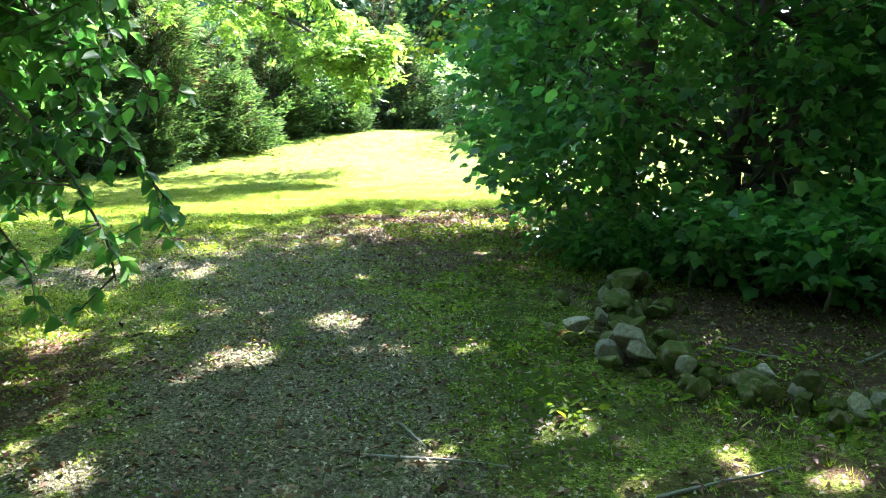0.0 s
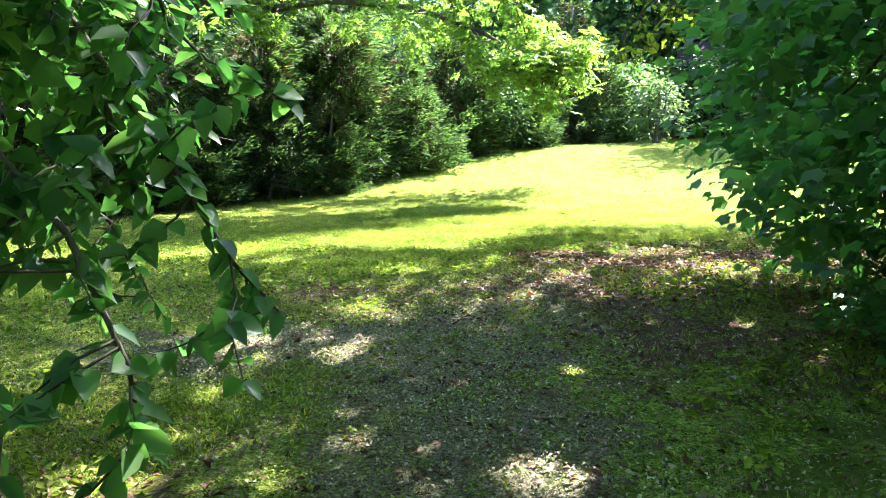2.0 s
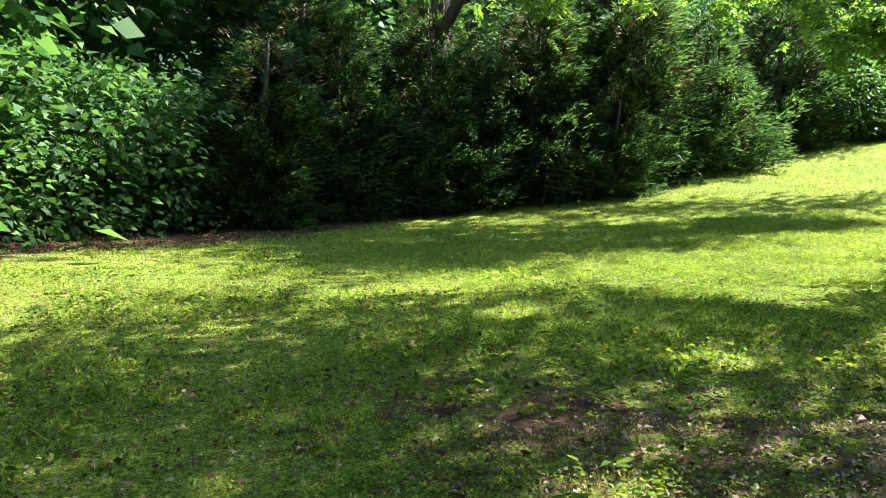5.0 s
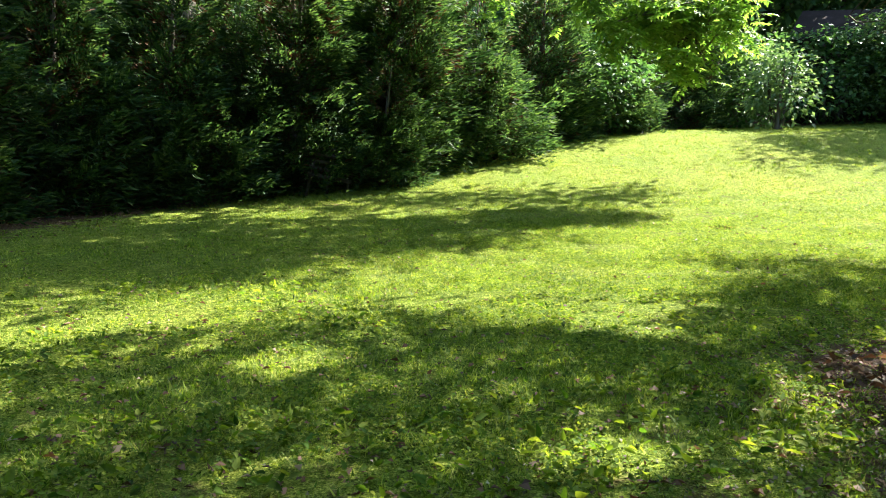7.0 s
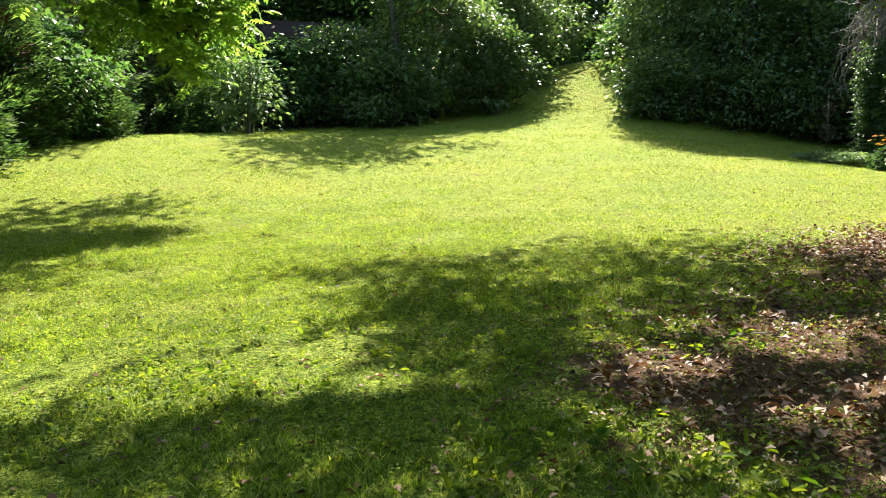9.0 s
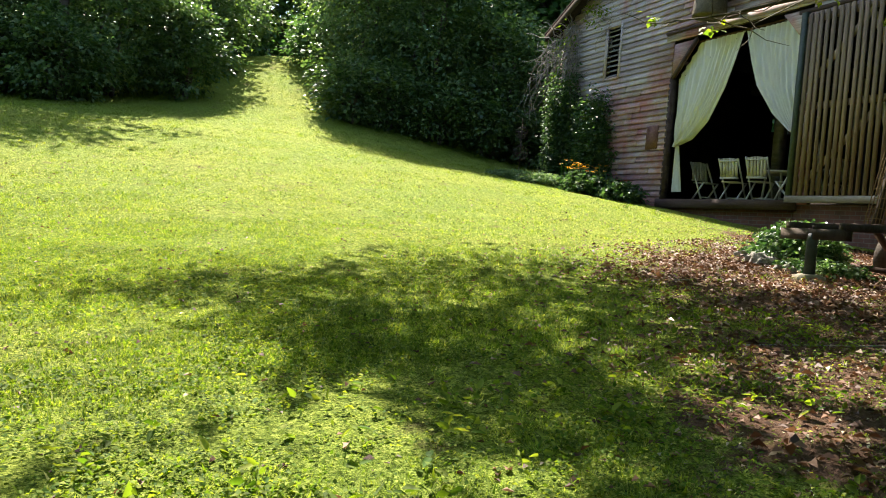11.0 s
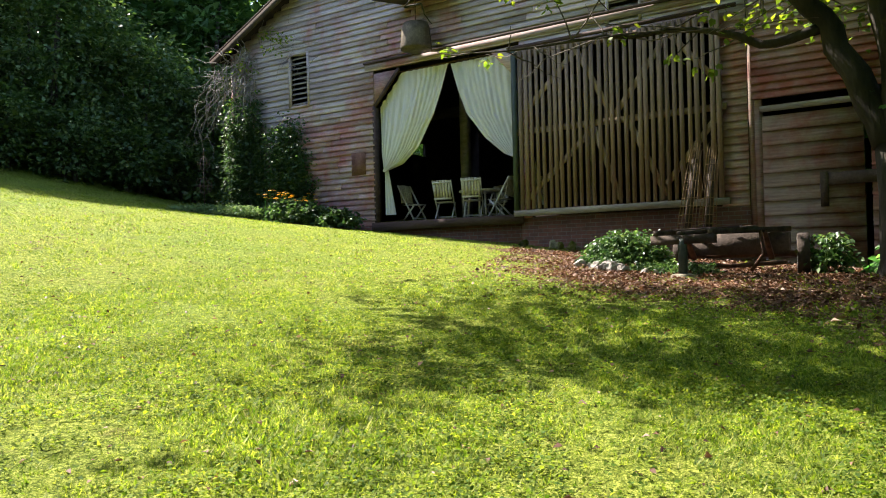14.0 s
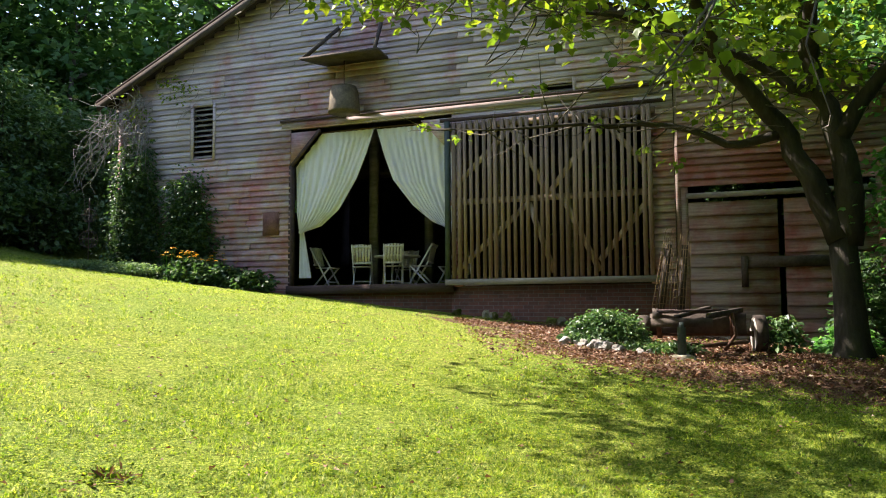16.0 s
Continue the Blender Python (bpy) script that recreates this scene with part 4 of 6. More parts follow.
# ---- walnut on the lawn's edge, with its long limb over the grass ----
def build_walnut():
    rng = np.random.default_rng(31)
    x0, y0 = -12.2, 20.2
    z0 = float(land(x0, y0))
    ob = thing("walnut_tree", "tall walnut tree with a long drooping limb over the lawn", "tree", m=pose(0, 0, 0))
    s = Shape()
    trunk = limb_line(rng, (x0, y0, z0 - 0.2), (x0 - 0.3, y0 + 0.2, z0 + 12), 10, 0.05)
    s.tube(trunk, 0.27 * np.linspace(1.3, 0.3, 10), 10)
    part("trunk", s.mesh("trunk", BARK, True), ob)
    big = [(x0, y0, 4.2), (-11.4, 20.0, 5.3), (-10.2, 19.8, 5.9), (-9.0, 19.6, 5.2), (-7.6, 19.6, 5.4), (-5.6, 19.8, 5.3), (-4.0, 19.9, 4.8), (-2.7, 20.0, 4.1), (-2.1, 20.1, 3.5)]
    s = Shape().tube(big, 0.13 * np.linspace(1.2, 0.12, 9), 7)
    tips = []
    line = np.array(big)
    for k in range(56):
        t = rng.uniform(0.3, 1.0)
        base = np.array([np.interp(t, np.linspace(0, 1, 9), line[:, c]) for c in range(3)])
        tip = base + np.array([rng.uniform(-0.8, 0.7), rng.normal() * 0.8, rng.uniform(-0.9, 1.6)])
        s.tube(limb_line(rng, base, tip, 5, 0.2), np.linspace(0.025, 0.006, 5), 4)
        for q in range(5):
            tips.append(base + (tip - base) * rng.uniform(0.35, 1.1) + rng.normal(size=3) * 0.18)
    for k in range(9):
        b = trunk[3 + k % 6]
        c = b + np.array([rng.uniform(-2.5, 3.0), rng.uniform(-2.5, 2.5), rng.uniform(0.8, 2.6)])
        s.tube(limb_line(rng, b, c, 6, 0.15), np.linspace(0.09, 0.02, 6), 6)
        for q in range(26):
            tips.append(c + rng.normal(size=3) * np.array([1.1, 1.1, 0.8]))
    # High limbs out of view, added with their leaves to shade the lawn.
    for a0, b0 in (((-12.3, 20.3, 7.6), (-5.2, 18.4, 8.6)), ((-12.4, 20.3, 8.6), (-6.6, 16.9, 9.6)), ((-12.3, 20.3, 7.0), (-4.2, 21.2, 8.0))):
        line = limb_line(rng, a0, b0, 9, 0.10, 0.08)
        s.tube(line, np.linspace(0.10, 0.02, 9), 6)
        for q in range(60):
            tips.append(line[3 + q % 6] + rng.normal(size=3) * np.array([0.9, 0.9, 0.5]))
    # Unseen leaf clusters added in strips so that their shadows band the lawn.
    high = []
    for (ax, ay), (bx, by), wide, count in (((-7.5, 21.0), (-3.4, 18.2), 0.85, 250), ((-4.5, 20.0), (-1.0, 21.1), 0.42, 110), ((-4.0, 18.3), (-2.0, 18.6), 0.45, 80), ((-5.0, 24.5), (0.3, 25.9), 0.42, 85)):
        for q in range(count):
            t = rng.uniform()
            high.append(np.array([ax + (bx - ax) * t, ay + (by - ay) * t, 8.8]) + rng.normal(size=3) * np.array([wide, wide, 0.4]))
    hv, hf = leaf_cloud(rng, np.array(high), 20, 0.36, 0.22, 0.13, False)
    part("upper_crown", mesh_of("upper_crown", hv, hf, LEAF_WALNUT), ob)
    part("limb", s.mesh("limb", BARK, True), ob)
    # feather-like leaves: leaflets in pairs along a drooping stalk
    tips = np.array(tips)
    stalks = 7
    c = np.repeat(tips, stalks, 0) + rng.normal(size=(len(tips) * stalks, 3)) * 0.12
    a = rng.normal(size=c.shape) * np.array([1, 1, 0.35]) - np.array([0, 0, 0.45])
    a /= np.linalg.norm(a, axis=1, keepdims=True)
    P, A, N = [], [], []
    side = np.cross(a, (0, 0, 1.0))
    side /= np.linalg.norm(side, axis=1, keepdims=True) + 1e-6
    for q in range(6):
        for sg in (-1, 1):
            P.append(c + a * (0.06 + 0.055 * q))
            A.append(a * 0.55 + side * sg + rng.normal(size=a.shape) * 0.12 - np.array([0, 0, 0.15]))
            N.append(np.cross(side, a) + rng.normal(size=a.shape) * 0.2)
    v, f = leaf_mesh(np.concatenate(P), np.concatenate(A), np.concatenate(N), 0.125, 0.05, False)
    part("crown", mesh_of("crown", v, f, LEAF_WALNUT), ob)


build_walnut()


# ---- the maple beside the barn ----
def build_maple():
    rng = np.random.default_rng(41)
    ob = thing("maple_tree", "forked maple with mossy bark and bright sunlit leaves", "tree", m=pose(0, 0, 0))
    s = Shape()
    s.tube([(5.04, 9.34, 0.6), (5.05, 9.36, 1.1), (5.07, 9.39, 1.9), (5.10, 9.43, 2.7)], [0.38, 0.235, 0.19, 0.185], 12)
    part("trunk", s.mesh("trunk", BARK_MOSSY, True), ob)
    stems = [([(5.10, 9.45, 2.5), (5.30, 9.78, 3.47), (5.42, 10.02, 4.15), (5.50, 10.41, 4.69), (5.55, 10.98, 5.27), (5.5, 11.9, 5.9), (5.3, 13.0, 6.4), (5.0, 14.2, 6.7)], 0.17),
             ([(5.08, 9.38, 2.5), (5.03, 9.32, 3.26), (5.10, 9.44, 4.08), (5.23, 9.67, 4.93), (5.29, 9.76, 6.03), (5.2, 9.9, 7.4), (5.3, 10.0, 9.0)], 0.20),
             ([(5.42, 10.02, 4.10), (5.73, 10.65, 3.97), (6.0, 11.53, 4.33), (6.3, 13.0, 4.36), (6.5, 14.75, 4.34)], 0.07),
             ([(5.10, 9.44, 3.95), (4.79, 8.94, 4.81), (4.5, 8.3, 5.6), (4.2, 7.5, 6.3)], 0.12),
             ([(5.23, 9.67, 4.6), (5.7, 10.3, 5.2), (6.0, 11.2, 5.75), (6.0, 12.4, 6.0), (5.6, 13.6, 5.9)], 0.08),
             ([(5.2, 9.7, 5.2), (4.3, 10.2, 5.9), (3.3, 10.8, 6.3), (2.0, 11.6, 6.4), (0.4, 12.4, 6.0)], 0.10),
             ([(5.5, 10.9, 5.2), (4.8, 11.6, 6.0), (4.0, 12.6, 6.5), (3.2, 13.8, 6.5), (2.6, 15.4, 6.2)], 0.09)]
    centres = []
    for line, r in stems:
        p = np.array(line)
        t = np.linspace(0, 1, len(p))
        tt = np.linspace(0, 1, 3 * len(p))
        q = np.stack([np.interp(tt, t, p[:, c]) for c in range(3)], 1) + rng.normal(size=(len(tt), 3)) * 0.025
        part("limb", Shape().tube(q, r * np.linspace(1.1, 0.14, len(tt)), 8).mesh("limb", BARK_MOSSY, True), ob)
        for b in q[len(q) // 3:]:
            for _ in range(2):
                tip = b + rng.normal(size=3) * np.array([0.8, 0.8, 0.5]) + np.array([0, 0, 0.1])
                centres.append((b, tip, r))
    s = Shape()
    pts, few = [], []
    for b, tip, r in centres:
        s.tube(limb_line(rng, b, tip, 5, 0.25), np.linspace(0.016, 0.004, 5), 3, False)
        sparse = r < 0.075
        for _ in range(0 if rng.uniform() < 0.6 else 1):
            few.append(b + (tip - b) * rng.uniform(0.4, 1.1) + rng.normal(size=3) * 0.12)
    # sprays that hang low from the outer limbs
    for end, top in (((-1.05, 13.1, 2.75), (0.6, 12.4, 5.6)), ((2.8, 16.8, 4.75), (4.2, 14.6, 6.4)), ((1.3, 14.2, 4.25), (3.2, 13.4, 5.8)), ((3.9, 15.6, 5.0), (5.0, 14.2, 6.7)), ((0.2, 12.2, 4.0), (2.3, 11.6, 5.3)), ((1.9, 12.6, 3.75), (3.2, 13.4, 5.8)), ((3.6, 13.0, 4.7), (3.8, 12.3, 5.9)), ((1.92, 16.22, 4.21), (2.82, 14.92, 5.51)),
                     ((1.36, 16.78, 4.16), (2.26, 15.48, 5.46)),
                     ((1.43, 15.49, 3.90), (2.33, 14.19, 5.20)),
                     ((0.89, 14.94, 3.63), (1.79, 13.64, 4.93)),
                     ((-0.83, 14.14, 2.93), (0.07, 12.84, 4.23)),
                     ((-0.61, 14.18, 2.82), (0.29, 12.88, 4.12)),
                     ((0.34, 16.84, 3.84), (1.24, 15.54, 5.14)),
                     ((2.29, 14.24, 4.38), (3.19, 12.94, 5.68)),
                     ((1.94, 15.68, 4.45), (2.84, 14.38, 5.75)),
                     ((3.21, 13.74, 4.85), (4.11, 12.44, 6.15))):
        line = limb_line(rng, top, end, 7, 0.12, 0.12)
        s.tube(line, np.linspace(0.022, 0.004, 7), 5)
        for q in range(9):
            tip = line[2 + q % 5] + rng.normal(size=3) * np.array([0.30, 0.30, 0.16])
            s.tube(limb_line(rng, line[2 + q % 5], tip, 5, 0.3), np.linspace(0.009, 0.003, 5), 3, False)
            if q % 3 != 1:
                few.append(tip)
    part("twig", s.mesh("twig", BARK, True), ob)
    # the high crown that spreads over the lawn
    for _ in range(820):
        d = rng.normal(size=3)
        d /= np.linalg.norm(d)
        p = np.array([3.6, 14.0, 8.0]) + d * np.array([4.6, 6.6, 2.6]) * rng.uniform(0.2, 1.0) ** 0.6
        # Drops clusters whose shadow would reach the open lawn.
        qx, qy = p[0] + 0.411 * (8.8 - p[2]), p[1] + 0.728 * (8.8 - p[2])
        if qx < 1.7 and qy > 16.1 + 1.0 * max(qx, -0.8):
            continue
        if p[2] > 5.6 + 0.09 * abs(p[0] - 3) and math.sin(p[0] * 1.7 + 2 * math.sin(p[1] * 0.9)) + math.sin(p[1] * 1.3 + p[2]) > -0.9:
            pts.append(p)
    # Unseen clusters added to cast shade on the lawn and the trunk.
    for _ in range(115):
        pts.append(np.array([-1.2, 14.0, 8.0]) + rng.normal(size=3) * np.array([1.3, 1.3, 0.6]))
    for _ in range(90):
        pts.append(np.array([6.5, 13.0, 7.9]) + rng.normal(size=3) * np.array([0.8, 1.5, 0.5]))
    for _ in range(95):
        pts.append(np.array([-0.6, 12.3, 8.4]) + rng.normal(size=3) * np.array([1.0, 0.8, 0.4]))
    # unseen leaf clusters placed so their shade lies along the walk and before the wagon
    for gx, gy, wide, count in ((-4.3, 8.8, 0.5, 12), (-3.0, 8.4, 0.5, 14), (-1.5, 11.4, 0.45, 24), (-0.9, 11.9, 0.4, 16), (-3.0, 10.05, 0.28, 9), (-2.4, 9.95, 0.28, 8), (-1.7, 13.5, 0.3, 8)):
        h = 8.3 - float(land(gx, gy))
        for _ in range(count):
            pts.append(np.array([gx + 0.411 * h, gy + 0.728 * h, 8.3]) + rng.normal(size=3) * np.array([wide, wide, 0.3]))
    for _ in range(80):
        pts.append(np.array([6.4, 9.7, 6.1]) + rng.normal(size=3) * np.array([0.7, 1.0, 0.6]))
    v, f = leaf_cloud(rng, np.array(pts), 30, 0.32, 0.15, 0.11, False, at=(0, 0, 0))
    part("crown", mesh_of("crown", v, f, LEAF_MAPLE), ob)
    v, f = leaf_cloud(rng, np.array(few), 9, 0.10, 0.105, 0.088, True, 0.6, lobed=True)
    part("lower_leaves", mesh_of("lower_leaves", v, f, LEAF_MAPLE), ob)


build_maple()


# ---- big shrub and hanging boughs where the walk begins ----
def build_start_shrubs():
    rng = np.random.default_rng(53)
    m = tree_parts(rng, 5.2, 0.09, (0, 0, 2.35), (2.75, 2.3, 2.75), 1020, 32, 0.20, (0.095, 0.088), LEAF_DARK, True, limbs=30, hollow=0.6, stems=3, twigs=160, lumps=0.16, lobed=True, at=(2.7, 7.05))
    plant("large_shrub", "large dense dark green shrub beside the stone border", "bush", "", m, 2.7, 7.05)
    for x, y, k in ((1.6, 7.7, 1.0), (3.7, 8.4, 0.95)):
        m = tree_parts(rng, 9.5 * k, 0.12, (0, 0, 7.0 * k), (3.4 * k, 3.4 * k, 2.5 * k), 235, 30, 0.30, (0.13, 0.11), LEAF_DARK, False, limbs=16, hollow=0.2, lumps=0.3, at=(x, y))
        plant("shade_tree", "slender dark-trunked tree above the large shrub", "tree", "shade trees above the drive", m, x, y)
    # tall unseen trees, added over the drive where the walk begins, block sky light
    for x, y, cx, cy, cz in ((-3.9, 0.3, 1.9, 2.7, 8.6), (3.4, 0.4, -1.5, 2.5, 9.2), (-0.4, -3.0, 0.2, 1.2, 8.2)):
        m = tree_parts(rng, 10.5, 0.16, (cx, cy, cz), (3.5, 3.5, 1.9), 330, 30, 0.34, (0.15, 0.12), LEAF_DARK, False, limbs=18, hollow=0.1, lumps=0.2, lean=(cx * 0.8, cy * 0.8), at=(x, y))
        plant("shade_tree", "unseen tall tree added to screen the sky over the drive", "tree", "shade trees above the drive", m, x, y)
    m = tree_parts(rng, 4.4, 0.08, (0, 0, 2.3), (1.9, 1.9, 2.2), 230, 28, 0.23, (0.10, 0.09), LEAF_DARK, True, limbs=18, hollow=0.5, stems=2, twigs=60, lobed=True, at=(4.6, 5.6))
    plant("shrub", "dense green shrub at the wood's edge", "bush", "", m, 4.6, 5.6)
    m = tree_parts(rng, 0.7, 0.015, (0, 0, 0.35), (0.8, 0.6, 0.4), 90, 16, 0.13, (0.09, 0.085), LEAF_DARK, True, limbs=8, hollow=0.3, stems=3, lobed=True)
    low = plant("ground_shrub", "low leafy green ground shrub", "bush", "low shrubs", m, 2.3, 4.9)
    for x, y, k in ((3.1, 4.5, 1.0), (1.7, 5.5, 0.8), (3.4, 3.6, 0.9), (2.9, 5.3, 1.2), (1.25, 5.9, 0.7)):
        again(low, x, y, rng.uniform(0, 360), k)
    # tree at the other side, its boughs hanging into the way
    ob = thing("hanging_bough_tree", "leafy tree with thin boughs that hang beside the drive", "tree", m=pose(0, 0, 0))
    x0, y0 = -3.3, 2.5
    z0 = float(land(x0, y0))
    part("trunk", Shape().tube(limb_line(rng, (x0, y0, z0 - 0.2), (x0 - 0.1, y0 + 0.3, 6.5), 9, 0.05), 0.15 * np.linspace(1.3, 0.25, 9), 9).mesh("trunk", BARK, True), ob)
    s = Shape()
    P, A = [], []
    def spray(line, gap, length):
        line = np.asarray(line, float)
        seg = np.linalg.norm(np.diff(line, axis=0), axis=1)
        t = np.concatenate([[0], np.cumsum(seg)])
        for d in np.arange(0.1, t[-1] + 0.02, gap):
            p = np.array([np.interp(d, t, line[:, c]) for c in range(3)])
            for _ in range(2):
                P.append(p)
                A.append(rng.normal(size=3) * np.array([0.8, 0.8, 0.35]) - np.array([0, 0, 0.65]))
    main = [[(x0, y0 + 0.1, 2.3), (-2.6, 3.2, 2.2), (-1.9, 3.6, 1.75), (-1.58, 3.7, 1.3), (-1.36, 3.74, 0.98), (-1.24, 3.8, 0.84)],
            [(x0, y0 + 0.1, 2.2), (-2.7, 3.0, 1.9), (-2.0, 3.35, 1.45), (-1.65, 3.45, 1.05), (-1.45, 3.42, 0.75), (-1.39, 3.4, 0.56)],
            [(x0, y0 + 0.1, 2.1), (-2.9, 2.9, 1.65), (-2.3, 3.2, 1.15), (-1.95, 3.35, 0.85), (-1.78, 3.4, 0.60)],
            [(x0, y0, 2.6), (-2.7, 3.1, 2.7), (-2.1, 3.5, 2.5), (-1.7, 3.65, 2.0), (-1.55, 3.7, 1.6)],
            [(x0, y0, 2.4), (-2.6, 3.0, 2.1), (-2.0, 3.5, 1.9), (-1.75, 3.65, 1.5), (-1.62, 3.7, 1.15)],
            [(x0, y0, 2.5), (-2.4, 2.9, 2.6), (-1.8, 3.2, 2.4), (-1.55, 3.4, 2.0), (-1.45, 3.5, 1.7)],
            [(x0, y0, 2.4), (-2.95, 3.6, 2.35), (-2.5, 4.3, 1.95), (-2.2, 4.62, 1.6), (-2.08, 4.72, 1.36)],
            [(x0, y0, 2.2), (-3.05, 3.6, 1.7), (-2.6, 4.25, 1.3), (-2.33, 4.55, 1.0), (-2.24, 4.6, 0.78)]]
    for line in main:
        ln = np.array(line)
        s.tube(ln, np.linspace(0.018, 0.004, len(ln)), 5)
        spray(ln[1:], 0.05, 0.1)
        for k in range(15):
            t = rng.uniform(0.35, 1.0)
            b = np.array([np.interp(t, np.linspace(0, 1, len(ln)), ln[:, c]) for c in range(3)])
            tip = b + rng.normal(size=3) * np.array([0.20, 0.16, 0.12]) - np.array([0.08, 0.08, 0.12])
            q = limb_line(rng, b, tip, 4, 0.2)
            s.tube(q, np.linspace(0.006, 0.002, 4), 3, False)
            spray(q, 0.06, 0.1)
    centres = []
    for _ in range(430):
        c = np.array([-2.7, 3.9, 2.4]) + rng.normal(size=3) * np.array([0.55, 0.75, 0.5])
        if c[0] < -1.75 and c[1] < 4.0 + (-1.75 - c[0]) and c[2] > 1.5:
            centres.append(c)
    for _ in range(120):
        centres.append(np.array([-3.2, 3.2, 4.2]) + rng.normal(size=3) * np.array([0.9, 0.9, 0.9]))
    for c in centres[::6]:
        s.tube(limb_line(rng, (x0, y0 + 0.2, min(5.5, c[2] + 0.1)), c, 5, 0.2), np.linspace(0.02, 0.004, 5), 4)
    part("bough", s.mesh("bough", BARK, True), ob)
    P, A = np.array(P), np.array(A)
    keep = ((P[:, 1] < 3.84) & (P[:, 0] < -1.12)) | ((P[:, 1] < 4.85) & (P[:, 0] < -2.02))
    P, A = P[keep], A[keep]
    v1, f1 = leaf_mesh(P, A, rng.normal(size=P.shape) * 0.5 + np.array([0.3, -0.2, 0.9]), rng.uniform(0.06, 0.105, len(P)), rng.uniform(0.046, 0.078, len(P)))
    v2, f2 = leaf_cloud(rng, np.array(centres), 30, 0.20, 0.10, 0.075, True, 0.5, at=(0, 0, 0))
    part("crown", mesh_of("crown", np.vstack([v1, v2]), np.vstack([f1, f2 + len(v1)]), LEAF_DARK), ob)


build_start_shrubs()


# ---- bushes at the lawn's far end, and the shed ----
def build_far_bushes():
    rng = np.random.default_rng(61)
    def bush(name, label, x, y, r, h, n, mat, leaf=(0.17, 0.11)):
        m = tree_parts(rng, h * 0.9, 0.07, (0, 0, h * 0.48), (r, r, h * 0.52), int(n * 1.25), 28, 0.30, leaf, mat, limbs=14, hollow=0.5, stems=3, lumps=0.16)
        return plant(name, label, "bush", "bushes at the far end", m, x, y)
    bush("lilac_bush", "small pale-leaved tree against the dark wood", 0.3, 32.7, 0.85, 2.9, 42, LEAF_PALE, (0.19, 0.12))
    for label, x, y, r, h, n in (("tall rounded dark green bush at the lawn's end", 4.9, 37.0, 2.0, 4.0, 330), ("tall rounded dark green bush at the lawn's end", 7.6, 35.4, 2.5, 5.6, 420),
                                 ("dark green bush beside the grass track", 11.8, 37.0, 1.7, 5.2, 260), ("dark green bush at the end of the grass track", 14.6, 41.2, 2.4, 4.6, 300),
                                 ("broad sunlit bush beside the grass track", 15.6, 31.8, 2.2, 9.0, 520), ("broad sunlit bush beside the grass track", 18.9, 36.4, 2.6, 6.8, 420),
                                 ("tall dark green bush behind the barn's corner", 16.5, 29.5, 2.4, 7.9, 540), ("dark green bush behind the barn's corner", 18.4, 27.6, 2.4, 5.2, 420), ("dark green bush behind the barn's corner", 20.3, 26.1, 2.4, 4.6, 380)):
        bush("large_bush", label, x, y, r, h, n, LEAF_BUSH)
    bush("low_bush", "low dark green bush before the tall ones", 5.5, 34.4, 1.4, 2.8, 190, LEAF_BUSH)
    bush("low_bush", "low dark green bush by the grass track", 9.3, 33.9, 1.2, 3.4, 190, LEAF_BUSH)
    for x, y, r, h in ((13.3, 30.0, 0.8, 2.4), (14.4, 29.3, 1.0, 2.4), (15.7, 28.1, 1.1, 2.4), (17.0, 26.9, 1.1, 2.2), (18.4, 25.8, 1.0, 2.0)):
        bush("low_bush", "low dark green bush at the foot of the tall ones", x, y, r, h, 110, LEAF_BUSH)
    bush("low_bush", "low leafy bush at the track's edge", 16.7, 36.4, 1.0, 2.0, 110, LEAF_WOODS)
    m = tree_parts(rng, 9.5, 0.17, (0, 0, 7.6), (2.8, 2.8, 2.6), 200, 24, 0.5, (0.24, 0.16), LEAF_WOODS, limbs=12)
    plant("yard_tree", "straight grey-trunked tree between the bushes", "tree", "", m, 5.9, 34.7)
    # shed half hidden in the wood
    x, y = 3.6, 39.4
    z = float(land(x, y))
    ob = thing("shed", "small dark wooden shed with a mossy roof", "shed", m=pose(x, y, z, 0, 0, -12))
    part("wall", Shape().box((-2.0, -1.5, -0.5), (2.0, 1.5, 2.6)).mesh("wall", DARK_WOOD), ob)
    s = Shape()
    v = [(-2.4, -2.0, 2.5), (2.4, -2.0, 2.5), (2.2, 0, 3.9), (-2.2, 0, 3.9), (-2.4, 2.0, 2.5), (2.4, 2.0, 2.5)]
    s.add([(a, b, c + d) for d in (0, 0.1) for a, b, c in v], [(0, 3, 2, 1), (3, 4, 5, 2), (6, 7, 8, 9), (9, 8, 11, 10), (0, 1, 7, 6), (4, 10, 11, 5)])
    s.t.append(np.array([(0, 6, 3), (3, 6, 9), (3, 9, 4), (4, 9, 10), (1, 2, 7), (2, 8, 7), (2, 5, 8), (5, 11, 8)]) + 0)
    part("roof", s.mesh("roof", ROOF_TIN), ob)


build_far_bushes()

# ---- things in and before the barn ----
def on_barn(u, y, z, rx=0, ry=0, rz=0):
    return BARN @ pose(u, y, z, rx, ry, rz)


